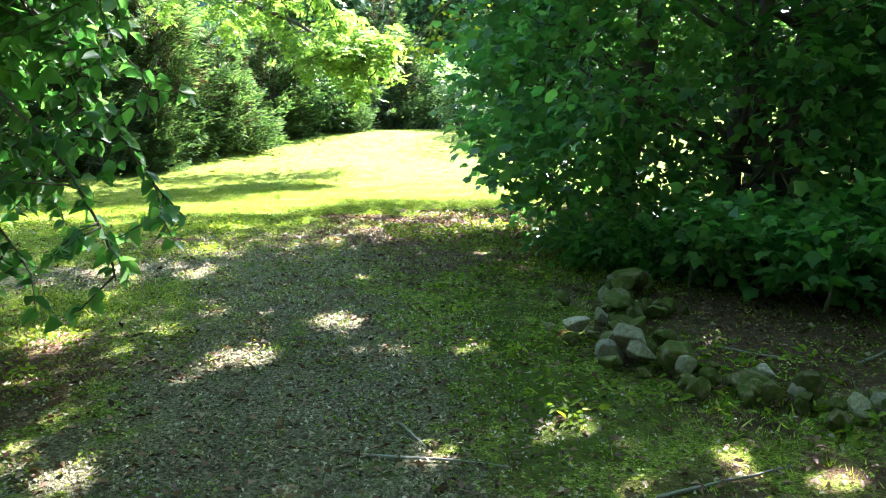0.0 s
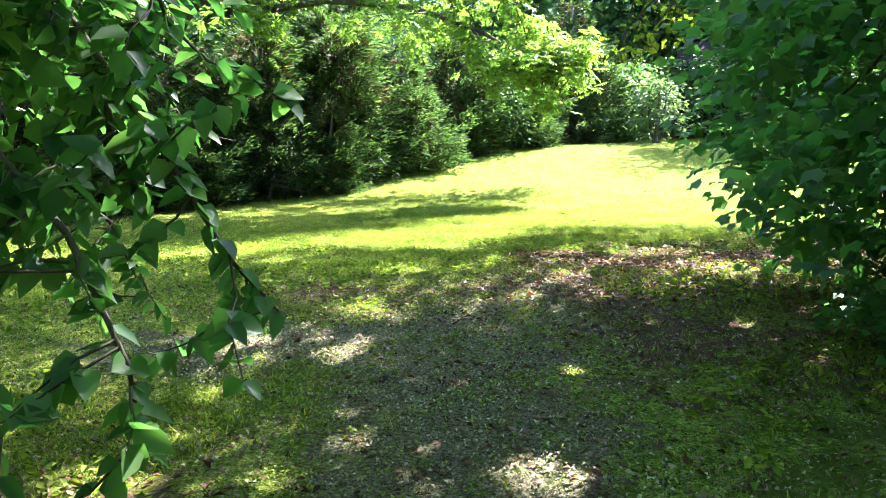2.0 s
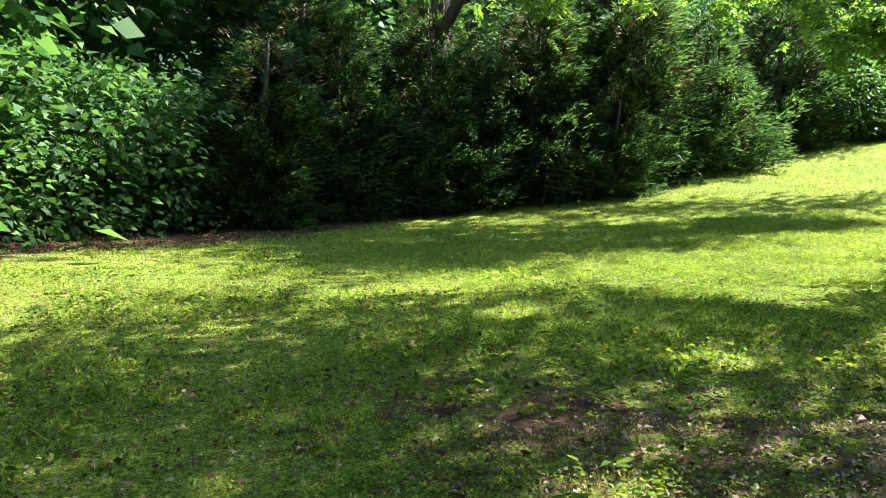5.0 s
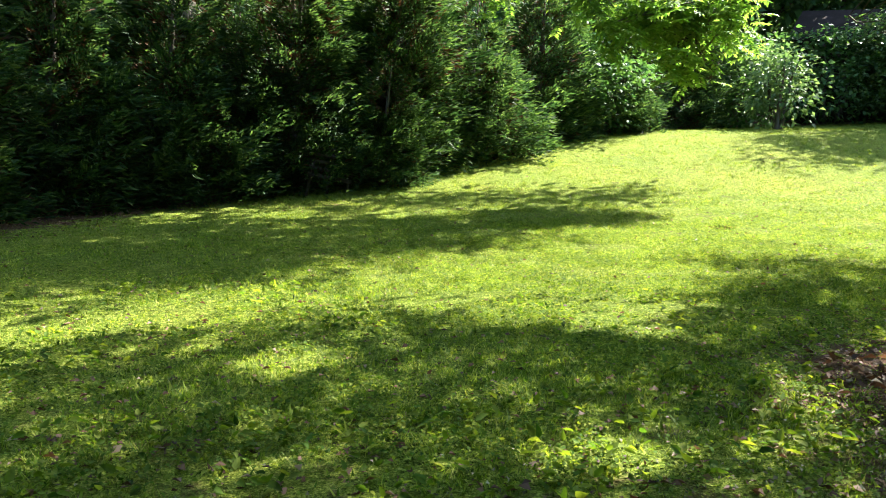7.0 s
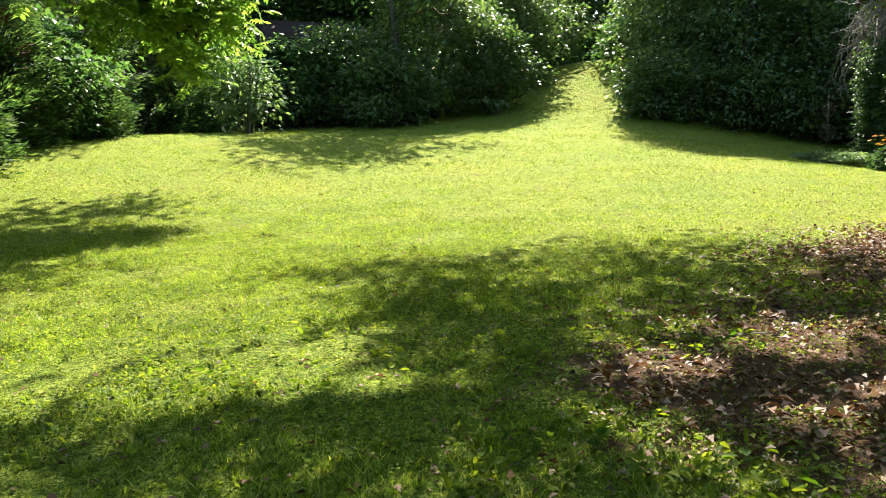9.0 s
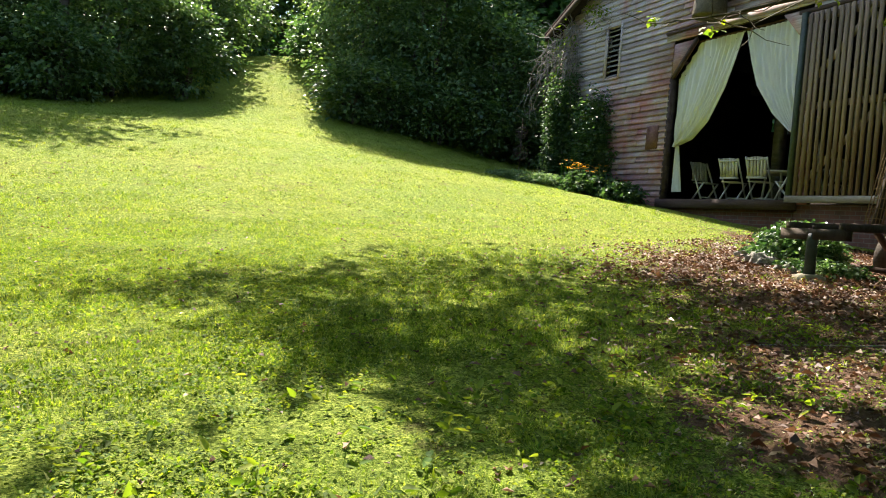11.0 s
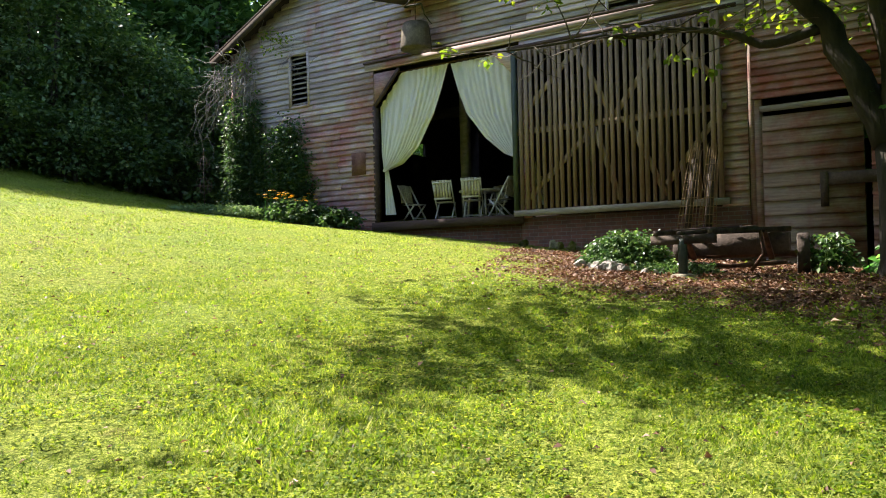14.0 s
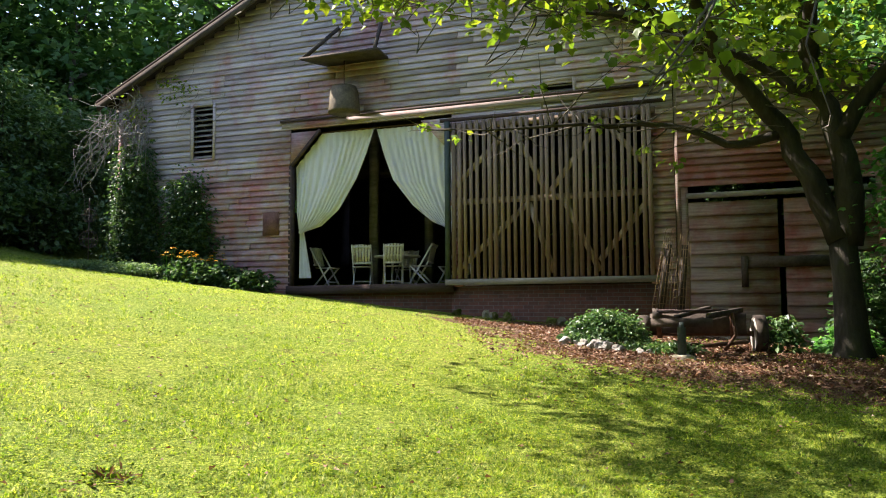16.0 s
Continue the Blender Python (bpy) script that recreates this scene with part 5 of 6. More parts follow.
def curtain(name, outer, inner, tail, side):
    """A cloth gathered at its outer edge: outer and inner edges from top to tie, with pleats that narrow towards the tie."""
    rows, cols = 44, 110
    o, i = np.array(outer, float), np.array(inner, float)
    to, ti = np.linspace(0, 1, len(o)), np.linspace(0, 1, len(i))
    v = []
    for r in range(rows):
        t = r / (rows - 1)
        a = np.array([np.interp(t, to, o[:, c]) for c in range(2)])
        b = np.array([np.interp(t, ti, i[:, c]) for c in range(2)])
        for c in range(cols):
            k = c / (cols - 1)
            p = a + (b - a) * k
            sag = 0.10 * math.sin(math.pi * k) * t ** 2
            pleat = 0.032 * math.sin(k * 74 + 2.0 * math.sin(k * 9 + side)) * (0.55 + 0.45 * t) + 0.02 * math.sin(k * 17 + t * 5)
            v.append((p[0], 0.16 + pleat - 0.12 * t * math.sin(math.pi * k), p[1] - sag))
    n = np.arange(rows - 1)[:, None] * cols + np.arange(cols - 1)[None]
    q = np.stack([n, n + 1, n + cols + 1, n + cols], -1).reshape(-1, 4)
    s = Shape().add(v, q)
    if tail:
        tv = []
        for r in range(14):
            t = r / 13
            for c in range(16):
                k = c / 15
                w = 0.10 + 0.22 * t
                tv.append((tail[0] + (k - 0.35) * w + 0.05 * t, 0.15 + 0.035 * math.sin(k * 19 + t), tail[1] + (tail[2] - tail[1]) * t))
        n = np.arange(13)[:, None] * 16 + np.arange(15)[None]
        s.add(tv, np.stack([n, n + 1, n + 17, n + 16], -1).reshape(-1, 4))
    return s.mesh(name, CLOTH, True)


def build_curtains():
    left = thing("curtain", "white cloth curtain tied back to the door post", "curtain", "door curtains", BARN)
    part("cloth", curtain("cloth", [(-2.66, 4.86), (-2.66, 4.3), (-2.64, 3.8), (-2.56, 3.42)], [(-0.66, 5.58), (-0.85, 5.05), (-1.10, 4.5), (-1.55, 3.82), (-2.0, 3.46), (-2.40, 3.38)], (-2.52, 3.42, 2.30), 0.0), left)
    s = Shape()
    # the upper corner of the cloth that fills the chamfered head
    v, q, cols = [], [], 90
    for r in range(2):
        for c in range(cols):
            k = c / (cols - 1)
            u = -2.66 + k * 2.0
            top = min(5.58, 4.86 + max(0, (u + 2.66)) * 1.06)
            low = 4.86 + k * 0.72
            v.append((u, 0.16 + 0.032 * math.sin(k * 74 + 2.0 * math.sin(k * 9)) * 0.55, top if r == 0 else low - 0.02))
    q = [(c, c + 1, cols + c + 1, cols + c) for c in range(cols - 1)]
    part("cloth_top", s.add(v, q).mesh("cloth_top", CLOTH, True), left)
    right = thing("curtain", "white cloth curtain drawn aside in the barn doorway", "curtain", "door curtains", BARN)
    part("cloth", curtain("cloth", [(1.24, 4.95), (1.26, 4.3), (1.28, 3.7), (1.28, 3.28)], [(-0.60, 5.56), (-0.42, 4.95), (-0.22, 4.41), (0.24, 3.82), (0.70, 3.44), (1.24, 3.22)], (1.36, 3.3, 2.3), 1.0), right)
    v = []
    for r in range(2):
        for c in range(cols):
            k = c / (cols - 1)
            u = 1.24 - k * 1.84
            top = min(5.56, 4.95 + (1.24 - u) * 1.0)
            v.append((u, 0.16 + 0.032 * math.sin(k * 74 + 2.0 * math.sin(k * 9 + 1)) * 0.55, top if r == 0 else 4.95 + k * 0.61 - 0.02))
    part("cloth_top", Shape().add(v, [(c, c + 1, cols + c + 1, cols + c) for c in range(cols - 1)]).mesh("cloth_top", CLOTH, True), right)
    part("curtain_rod", Shape().tube([(-2.2, 0.16, 5.6), (0.9, 0.16, 5.6)], 0.015, 8).mesh("curtain_rod", RUST), left)


build_curtains()


def build_chairs():
    """Folding slatted garden chairs round a table, just inside the doorway."""
    ch = thing("folding_chair", "cream folding garden chair with a slatted back", "chair", "chairs round the table", on_barn(-1.12, 0.75, 2.10, 0, 0, 180))
    # the chair looks along +y; its back leans towards -y
    for k in range(6):
        x = -0.17 + k * 0.068
        part("back_slat", Shape().beam((x, -0.20, 0.50), (x, -0.30, 0.92 + 0.02 * math.sin(math.pi * (k + 0.5) / 6)), 0.058, 0.014, (0, 1, 0)).mesh("back_slat", CREAM), ch)
    for k in range(5):
        y = -0.14 + k * 0.085
        part("seat_slat", Shape().box((-0.20, y - 0.036, 0.44), (0.20, y + 0.036, 0.456)).mesh("seat_slat", CREAM), ch)
    for sx in (-1, 1):
        part("back_leg", Shape().beam((sx * 0.215, -0.315, 0.93), (sx * 0.215, 0.24, 0.0), 0.025, 0.035, (0, 1, 0)).mesh("back_leg", CHAIR_LEG), ch)
        part("front_leg", Shape().beam((sx * 0.19, 0.20, 0.44), (sx * 0.19, -0.24, 0.0), 0.025, 0.035, (0, 1, 0)).mesh("front_leg", CHAIR_LEG), ch)
    for y, z, h in ((-0.21, 0.52, 0.04), (-0.30, 0.88, 0.03), (0.17, 0.12, 0.03)):
        part("cross_bar", Shape().beam((-0.21, y, z), (0.21, y, z), 0.018, h).mesh("cross_bar", CHAIR_LEG), ch)
    for u, y, turn in ((-2.22, 0.80, -95), (-0.47, 0.72, 24), (0.12, 0.95, 95), (0.62, 1.5, 80), (-0.9, 2.4, 180)):
        copy_thing(ch, on_barn(u, y, 2.10, 0, 0, turn))
    ch.matrix_world = on_barn(-1.24, 0.72, 2.10, 0, 0, 20)
    tb = thing("garden_table", "round cream garden table inside the barn door", "table", m=on_barn(-0.75, 1.55, 2.10))
    s = Shape().tube([(0, 0, 0.70), (0, 0, 0.735)], [0.55, 0.55], 28)
    part("tabletop", s.mesh("tabletop", CREAM), tb)
    for k in range(4):
        a = radians(45 + 90 * k)
        part("leg", Shape().beam((0.36 * math.cos(a), 0.36 * math.sin(a), 0), (0.30 * math.cos(a), 0.30 * math.sin(a), 0.70), 0.04, 0.04).mesh("leg", CHAIR_LEG), tb)
    bk = thing("hanging_bucket", "tarnished metal bucket hanging under the hay hood", "bucket", m=on_barn(-1.12, -0.42, 6.0))
    part("body", Shape().tube([(0, 0, -0.16), (0, 0, -0.12), (0, 0, 0.30), (0, 0, 0.42), (0, 0, 0.46)], [0.345, 0.35, 0.31, 0.27, 0.10], 24).mesh("body", BRASS, True), bk)
    part("hanger", Shape().tube([(0, 0, 0.45), (0, 0, 1.0)], 0.012, 6).mesh("hanger", RUST), bk)


build_chairs()


def stone(rng, r):
    """An angular field stone: the hull of scattered points, its edges worn a little."""
    bm = bmesh.new()
    sx, sy, sz = rng.uniform(0.85, 1.2), rng.uniform(0.75, 1.0), rng.uniform(0.65, 0.95)
    for _ in range(16):
        d = Vector((rng.gauss(0, 1), rng.gauss(0, 1), rng.gauss(0, 1))).normalized() * rng.uniform(0.85, 1.1) * r
        bm.verts.new((d.x * sx, d.y * sy, d.z * sz))
    hull = bmesh.ops.convex_hull(bm, input=bm.verts)
    bmesh.ops.delete(bm, geom=[g for g in hull["geom_interior"] if isinstance(g, bmesh.types.BMVert)], context="VERTS")
    bmesh.ops.bevel(bm, geom=list(bm.edges), offset=0.05, segments=1, affect="EDGES")
    me = bpy.data.meshes.new("stone")
    bm.to_mesh(me)
    bm.free()
    return me


def build_stones():
    rng = random.Random(71)
    kinds = [stone(rng, 1.0) for _ in range(9)]
    mossy = [m.copy() for m in kinds]
    pale = [m.copy() for m in kinds]
    for m in pale:
        m.materials.append(PALE_STONE)
    for m in kinds:
        m.materials.append(STONE)
    for m in mossy:
        m.materials.append(STONE_MOSS)
    def lay(x, y, r, moss, group, sink=0.35, up=0.0):
        me = (mossy if moss else pale if "wagon" in group else kinds)[rng.randrange(9)]
        ob = thing("field_stone", "mossy grey field stone in a rough border" if moss else "pale grey field stone in a rough border", "stone", group,
                   pose(x, y, float(land(x, y)) + r * sink + up, rng.uniform(-45, 45), rng.uniform(-45, 45), rng.uniform(0, 360)), me)
        ob.scale = (r, r, r)
    # the border by the big shrub: from under the leaves to the drive, then along it
    line = [(1.28, 5.15), (1.15, 4.6), (0.98, 4.1), (0.88, 3.65), (1.05, 3.40), (1.30, 3.22), (1.55, 3.02), (1.80, 2.88), (2.1, 2.75), (2.45, 2.6)]
    seg = [0]
    for a, b in zip(line, line[1:]):
        seg.append(seg[-1] + math.dist(a, b))
    for k in range(112):
        d = seg[-1] * (k + 0.5) / 112
        x, y = np.interp(d, seg, [p[0] for p in line]), np.interp(d, seg, [p[1] for p in line])
        w = 0.20 if d < 2.4 else 0.11
        lay(x + rng.gauss(0, w * 0.6), y + rng.gauss(0, w * 0.6), rng.choice((0.036, 0.042, 0.05, 0.058, 0.072)) * rng.uniform(0.9, 1.15), rng.random() < 0.82, "stone border by the shrub", 0.4, rng.uniform(0, 0.07))
    lay(0.93, 3.62, 0.125, False, "stone border by the shrub", 0.7, 0.03)
    lay(1.12, 3.45, 0.095, True, "stone border by the shrub", 0.6, 0.03)
    lay(1.24, 5.05, 0.13, True, "stone border by the shrub", 0.7)
    lay(1.05, 4.5, 0.11, True, "stone border by the shrub", 0.6)
    lay(1.0, 4.05, 0.10, True, "stone border by the shrub", 0.6)
    lay(1.35, 3.15, 0.10, True, "stone border by the shrub", 0.6)
    # the bed round the wagon
    bed = [(5.95, 13.25), (5.70, 13.0), (5.45, 12.85), (5.2, 12.7), (4.95, 12.5), (4.8, 12.25)]
    for k in range(22):
        i = rng.randrange(len(bed) - 1)
        t = rng.random()
        lay(bed[i][0] * (1 - t) + bed[i + 1][0] * t + rng.gauss(0, 0.09), bed[i][1] * (1 - t) + bed[i + 1][1] * t + rng.gauss(0, 0.09), rng.uniform(0.06, 0.13), False, "stones round the wagon bed", 0.4)
    for k in range(12):
        u = rng.uniform(1.4, 4.6)
        p = BARN @ Vector((u, -0.25 - rng.random() * 0.25, 0))
        lay(p.x, p.y, rng.uniform(0.07, 0.14), rng.random() < 0.5, "stones along the barn", 0.4)


build_stones()


def build_wagon():
    """An old farm running gear: axle, two iron wheels, a ladder-like bed and a prop under its front."""
    m = pose(6.37, 11.07, float(land(6.0, 10.3)), 0, 0, -114.82)
    w = thing("farm_wagon", "rusty old farm wagon frame with iron wheels", "wagon", m=m)
    h = 0.27
    for u in (-0.78, 0.90):
        wheel = part("wheel", Shape().tube([(-0.07, 0, 0), (-0.065, 0, 0), (0.065, 0, 0), (0.07, 0, 0)], [0.23, 0.25, 0.25, 0.23], 30).mesh("wheel", WHEEL_PAINT), w, "", pose(u, 0, h, 0, 0, 12))
        # The tread's shadowed look is put into its dark colour.
        part("tyre", Shape().tube([(-0.07, 0, 0), (-0.055, 0, 0), (0.085, 0, 0), (0.085, 0, 0), (-0.07, 0, 0)], [0.255, 0.28, 0.28, 0.245, 0.245], 32, False).mesh("tyre", DARK_WOOD), wheel)
        part("hub", Shape().tube([(-0.10, 0, 0), (-0.09, 0, 0), (0.12, 0, 0)], [0.035, 0.05, 0.05], 14).mesh("hub", RUST), wheel)
    part("axle", Shape().tube([(-0.78, 0, h), (0.90, 0, h)], 0.04, 8).mesh("axle", RUST), w)
    part("front_beam", Shape().beam((-0.42, -2.06, 0.47), (0.34, -2.04, 0.48), 0.14, 0.11).mesh("front_beam", DARK_WOOD), w)
    part("rear_beam", Shape().beam((-0.62, 0.28, 0.60), (0.66, 0.28, 0.60), 0.09, 0.07).mesh("rear_beam", TRACK_WOOD), w)
    for u, k in ((-0.36, -0.62), (0.30, 0.66)):
        part("side_beam", Shape().beam((u, -2.08, 0.56), (k, 0.32, 0.62), 0.08, 0.07).mesh("side_beam", DARK_WOOD), w)
    for y, k in ((-1.35, 0.42), (-0.75, 0.50), (-0.2, 0.58)):
        part("cross_beam", Shape().beam((-k, y, 0.615), (k, y + 0.06, 0.625), 0.08, 0.03).mesh("cross_beam", TRACK_WOOD), w)
    part("reach_pole", Shape().beam((-0.1, -2.0, 0.55), (0.2, 0.25, 0.66), 0.08, 0.05).mesh("reach_pole", DARK_WOOD), w)
    part("bolster", Shape().box((-0.66, -0.08, 0.27), (0.74, 0.08, 0.57)).mesh("bolster", DARK_WOOD), w)
    for u in (-0.5, 0.55):
        part("hanger", Shape().beam((u, -0.2, 0.22), (u, -0.6, 0.57), 0.07, 0.05).mesh("hanger", RUST), w)
    part("lower_rod", Shape().tube([(-0.30, -1.2, 0.18), (0.2, -1.0, 0.13), (0.75, -0.3, 0.16)], 0.03, 7).mesh("lower_rod", RUST), w)
    part("lever", Shape().tube([(0.45, -0.9, 0.06), (0.60, -0.85, 0.28), (0.55, -0.8, 0.58)], 0.025, 7).mesh("lever", RUST), w)
    post = thing("prop_post", "dark green wooden post under the wagon's front", "post", m=pose(4.50, 11.98, float(land(4.50, 11.98))))
    part("post", Shape().tube([(0, 0, -0.1), (0, 0, 0.40), (0, 0, 0.47)], [0.055, 0.055, 0.05], 14).mesh("post", GREEN_POST), post)
    part("base_stone", Shape().tube([(0, 0, -0.06), (0, 0, 0.03), (0, 0, 0.05)], [0.17, 0.16, 0.10], 12).mesh("base_stone", STONE), post)
    for k, (x, y, lean) in enumerate(((5.84, 11.78, 0.16), (5.74, 11.52, 0.10))):
        rk = thing("wire_panel", "rusty strip of woven fence wire standing upright", "wire panel", "upright wire strips", pose(x, y, float(land(x, y)) + 0.58, 0, 0, -114.82))
        def at_height(u, t):
            k = 1 - 0.45 * t
            return (u * k + lean * t, 0.05 * t, 1.15 * t)
        for i in range(6):
            u = -0.125 + i * 0.05
            top = 1.0 - 0.05 * (i % 3)
            part("upright_wire", Shape().tube([at_height(u, 0), at_height(u, 0.5 * top), at_height(u + 0.01, top), at_height(u + 0.05, top + 0.03)], 0.0055, 5).mesh("upright_wire", TINE), rk)
        for i in range(9):
            t = 0.06 + i * 0.1
            part("cross_wire", Shape().tube([at_height(-0.13, t), at_height(0.0, t + 0.012), at_height(0.13, t)], 0.0045, 4).mesh("cross_wire", TINE), rk)
        part("backing_board", Shape().beam((0.0, 0.05, 0.0), (lean * 0.8, 0.09, 0.95), 0.10, 0.022, (0, 1, 0)).mesh("backing_board", DARK_WOOD), rk, "dark weathered board")


build_wagon()


def build_garden():
    rng = np.random.default_rng(83)
    # ivy by the wagon
    def mound(name, label, x, y, rx, ry, h, n, leaf, mat, turn=0.0):
        a, k = rng.uniform(0, 2 * np.pi, n), np.sqrt(rng.uniform(0, 1, n))
        px, py = k * rx * np.cos(a), k * ry * np.sin(a)
        pz = h * np.sqrt(np.maximum(0, 1 - k ** 2.5)) * rng.uniform(0.25, 1.05, n) + 0.03
        c = np.stack([px, py, pz], 1)
        v, f = leaf_cloud(rng, c, 9, 0.05, leaf, leaf * 0.8, True, 0.4)
        ob = thing(name, label, "bush" if h > 0.3 else "plant", m=pose(x, y, float(land(x, y)) - 0.02, 0, 0, turn))
        part("leaves", mesh_of("leaves", v, f, mat), ob)
        s = Shape()
        for q in range(14):
            s.tube(limb_line(rng, (rng.normal() * rx * 0.2, rng.normal() * ry * 0.2, -0.05), c[rng.integers(0, n)], 5, 0.2), np.linspace(0.008, 0.003, 5), 4, False)
        part("stems", s.mesh("stems", BARK), ob)
        return ob
    mound("ivy_mound", "clipped mound of glossy variegated ivy", 5.9, 12.6, 0.6, 0.45, 0.50, 520, 0.055, IVY, -114)
    mound("creeping_ivy", "low ivy creeping round the post", 5.15, 12.1, 0.6, 0.25, 0.12, 160, 0.05, IVY, -114)
    mound("leafy_weed", "bright leafy weeds at the foot of the maple", 5.95, 9.95, 0.35, 0.3, 0.50, 60, 0.09, IVY)
    mound("leafy_weed", "leafy green plant beside the maple trunk", 5.55, 9.15, 0.5, 0.35, 0.45, 110, 0.09, LEAF_DARK)
    mound("tall_weed", "green shrub at the lean-to wall", 6.9, 8.0, 0.55, 0.5, 1.5, 200, 0.10, LEAF_VINE)
    # beds at the barn's corner
    def at_wall(u, y):
        p = BARN @ Vector((u, y, 0))
        return p.x, p.y
    x, y = at_wall(-4.7, -0.75)
    mound("flower_foliage", "dark green flower leaves against the barn", x, y, 1.0, 0.5, 0.55, 420, 0.10, LEAF_VINE, -114)
    x, y = at_wall(-3.5, -0.6)
    mound("flower_foliage", "low dark green foliage along the barn wall", x, y, 0.7, 0.4, 0.42, 200, 0.10, LEAF_VINE, -114)
    x, y = at_wall(-6.6, -1.3)
    mound("pale_groundcover", "pale variegated groundcover at the barn's corner", x, y, 1.2, 0.55, 0.25, 420, 0.06, LEAF_PALE, -114)
    x, y = at_wall(-7.4, -1.7)
    mound("pale_groundcover", "low pale plants round the garden stake", x, y, 0.9, 0.4, 0.16, 220, 0.055, LEAF_PALE, -114)
    # black-eyed daisies
    fl = thing("daisy_clump", "clump of yellow black-eyed daisies by the barn", "flowers")
    q = np.arange(9) * 2 * np.pi / 9
    v, f = leaf_mesh(np.zeros((9, 3)), np.stack([np.cos(q), np.sin(q), 0 * q - 0.15], 1), np.tile((0.0, 0.0, 1.0), (9, 1)), 0.055, 0.022)
    petals = mesh_of("petals", v, f, PETAL)
    centre = Shape().tube([(0, 0, -0.004), (0, 0, 0.012)], [0.014, 0.008], 7).mesh("flower_centre", DARK_WOOD)
    stalk = Shape().tube([(0, 0, -0.8), (0.02, 0, -0.4), (0, 0, 0)], 0.005, 4, False).mesh("flower_stem", LEAF_DARK)
    for k in range(46):
        px, py = at_wall(rng.normal(-4.75, 0.45), rng.normal(-0.85, 0.2))
        z = float(land(px, py)) + rng.uniform(0.55, 0.78)
        head = part("flower_head", petals, fl, "", pose(px, py, z, rng.uniform(-20, 20), rng.uniform(-20, 20), rng.uniform(0, 360)))
        part("flower_centre", centre, head)
        part("flower_stem", stalk, fl, "", pose(px, py, z))
    # climber on the barn's corner: dark green below, bare grey vines with a few leaves above
    vine = thing("climbing_vine", "tangled vine climbing the barn's corner", "vine", m=BARN)
    s, P = Shape(), []
    for k in range(90):
        u0 = rng.normal(-6.85, 0.15) if k % 5 < 3 else rng.normal(-5.35, 0.12)
        top = rng.uniform(3.8, 6.8) if k % 5 < 3 else rng.uniform(3.4, 5.0)
        line = limb_line(rng, (u0, -0.10, 2.0), (u0 + rng.normal() * 0.18, -0.12 - rng.uniform(0, 0.35), top), 9, 0.18)
        s.tube(line, np.linspace(0.014, 0.004, 9), 4, False)
        for q in range(60):
            t = rng.uniform(0, 1)
            p = np.array([np.interp(t, np.linspace(0, 1, 9), line[:, c]) for c in range(3)])
            if p[2] < (5.7 if k % 5 < 3 else 5.2) - 1.3 * rng.uniform():
                P.append(p + rng.normal(size=3) * np.array([0.07 + 0.11 * max(0.0, 4.6 - p[2]), 0.07, 0.1]) - np.array([0, 0.08, 0]))
    for k in range(90):
        b = np.array([rng.uniform(-8.1, -6.5), rng.uniform(-0.4, -0.05), rng.uniform(5.7, 6.9)])
        tip = b + np.array([rng.normal(-0.3, 0.5), rng.uniform(-0.6, 0.1), rng.normal(-0.6, 0.7)])
        s.tube(limb_line(rng, b, tip, 7, 0.5), np.linspace(0.013, 0.005, 7), 4, False)
    for k in range(22):
        b = np.array([rng.uniform(-7.4, -5.2), -0.08, rng.uniform(6.0, 7.0)])
        s.tube(limb_line(rng, b, b + np.array([rng.uniform(0.3, 1.6), -0.05, rng.normal(0.3, 0.5)]), 7, 0.35), np.linspace(0.007, 0.003, 7), 3, False)
    part("vine_stem", s.mesh("vine_stem", GREY_WOOD), vine)
    P = np.array(P)
    v, f = leaf_cloud(rng, P, 10, 0.10, 0.085, 0.06, False, 0.6)
    part("vine_foliage", mesh_of("vine_foliage", v, f, LEAF_VINE), vine)
    Q = np.array([(rng.normal(-7.2, 0.3), rng.uniform(-0.5, -0.1), rng.normal(6.3, 0.4)) for _ in range(34)] + [(rng.normal(-5.8, 0.25), -0.2, rng.normal(7.0, 0.12)) for _ in range(16)])
    v, f = leaf_cloud(rng, Q, 6, 0.08, 0.085, 0.06, True, 0.5)
    part("upper_leaves", mesh_of("upper_leaves", v, f, LEAF_MAPLE), vine)
    # garden stake with two wire globes
    x, y = 13.38, 22.7
    g = float(land(x, y)) - 0.04
    st = thing("garden_stake", "rusty garden stake with two wire globes", "ornament", m=pose(x, y, g))
    part("rod", Shape().tube([(0, 0, -0.1), (0, 0, 1.62)], 0.012, 7).tube([(0, 0, 1.55), (0, 0, 1.72)], [0.03, 0.004], 8).mesh("rod", IRON), st)
    for z, r in ((1.32, 0.16), (0.76, 0.20)):
        s = Shape()
        a = np.linspace(0, 2 * np.pi, 25)
        for k in range(3):
            c, q = math.cos(k * math.pi / 3), math.sin(k * math.pi / 3)
            s.tube(np.stack([r * np.cos(a) * c, r * np.cos(a) * q, z + r * np.sin(a)], 1), 0.007, 5, False)
        s.tube(np.stack([r * np.cos(a), r * np.sin(a), z + 0 * a], 1), 0.007, 5, False)
        part("wire_globe", s.mesh("wire_globe", IRON), st)
    for k, (dx, dy) in enumerate(((-0.15, 0.1), (0.12, -0.08))):
        part("prong", Shape().tube([(dx, dy, -0.05), (dx, dy, 0.28)], 0.01, 6).mesh("prong", IRON), st)


build_garden()


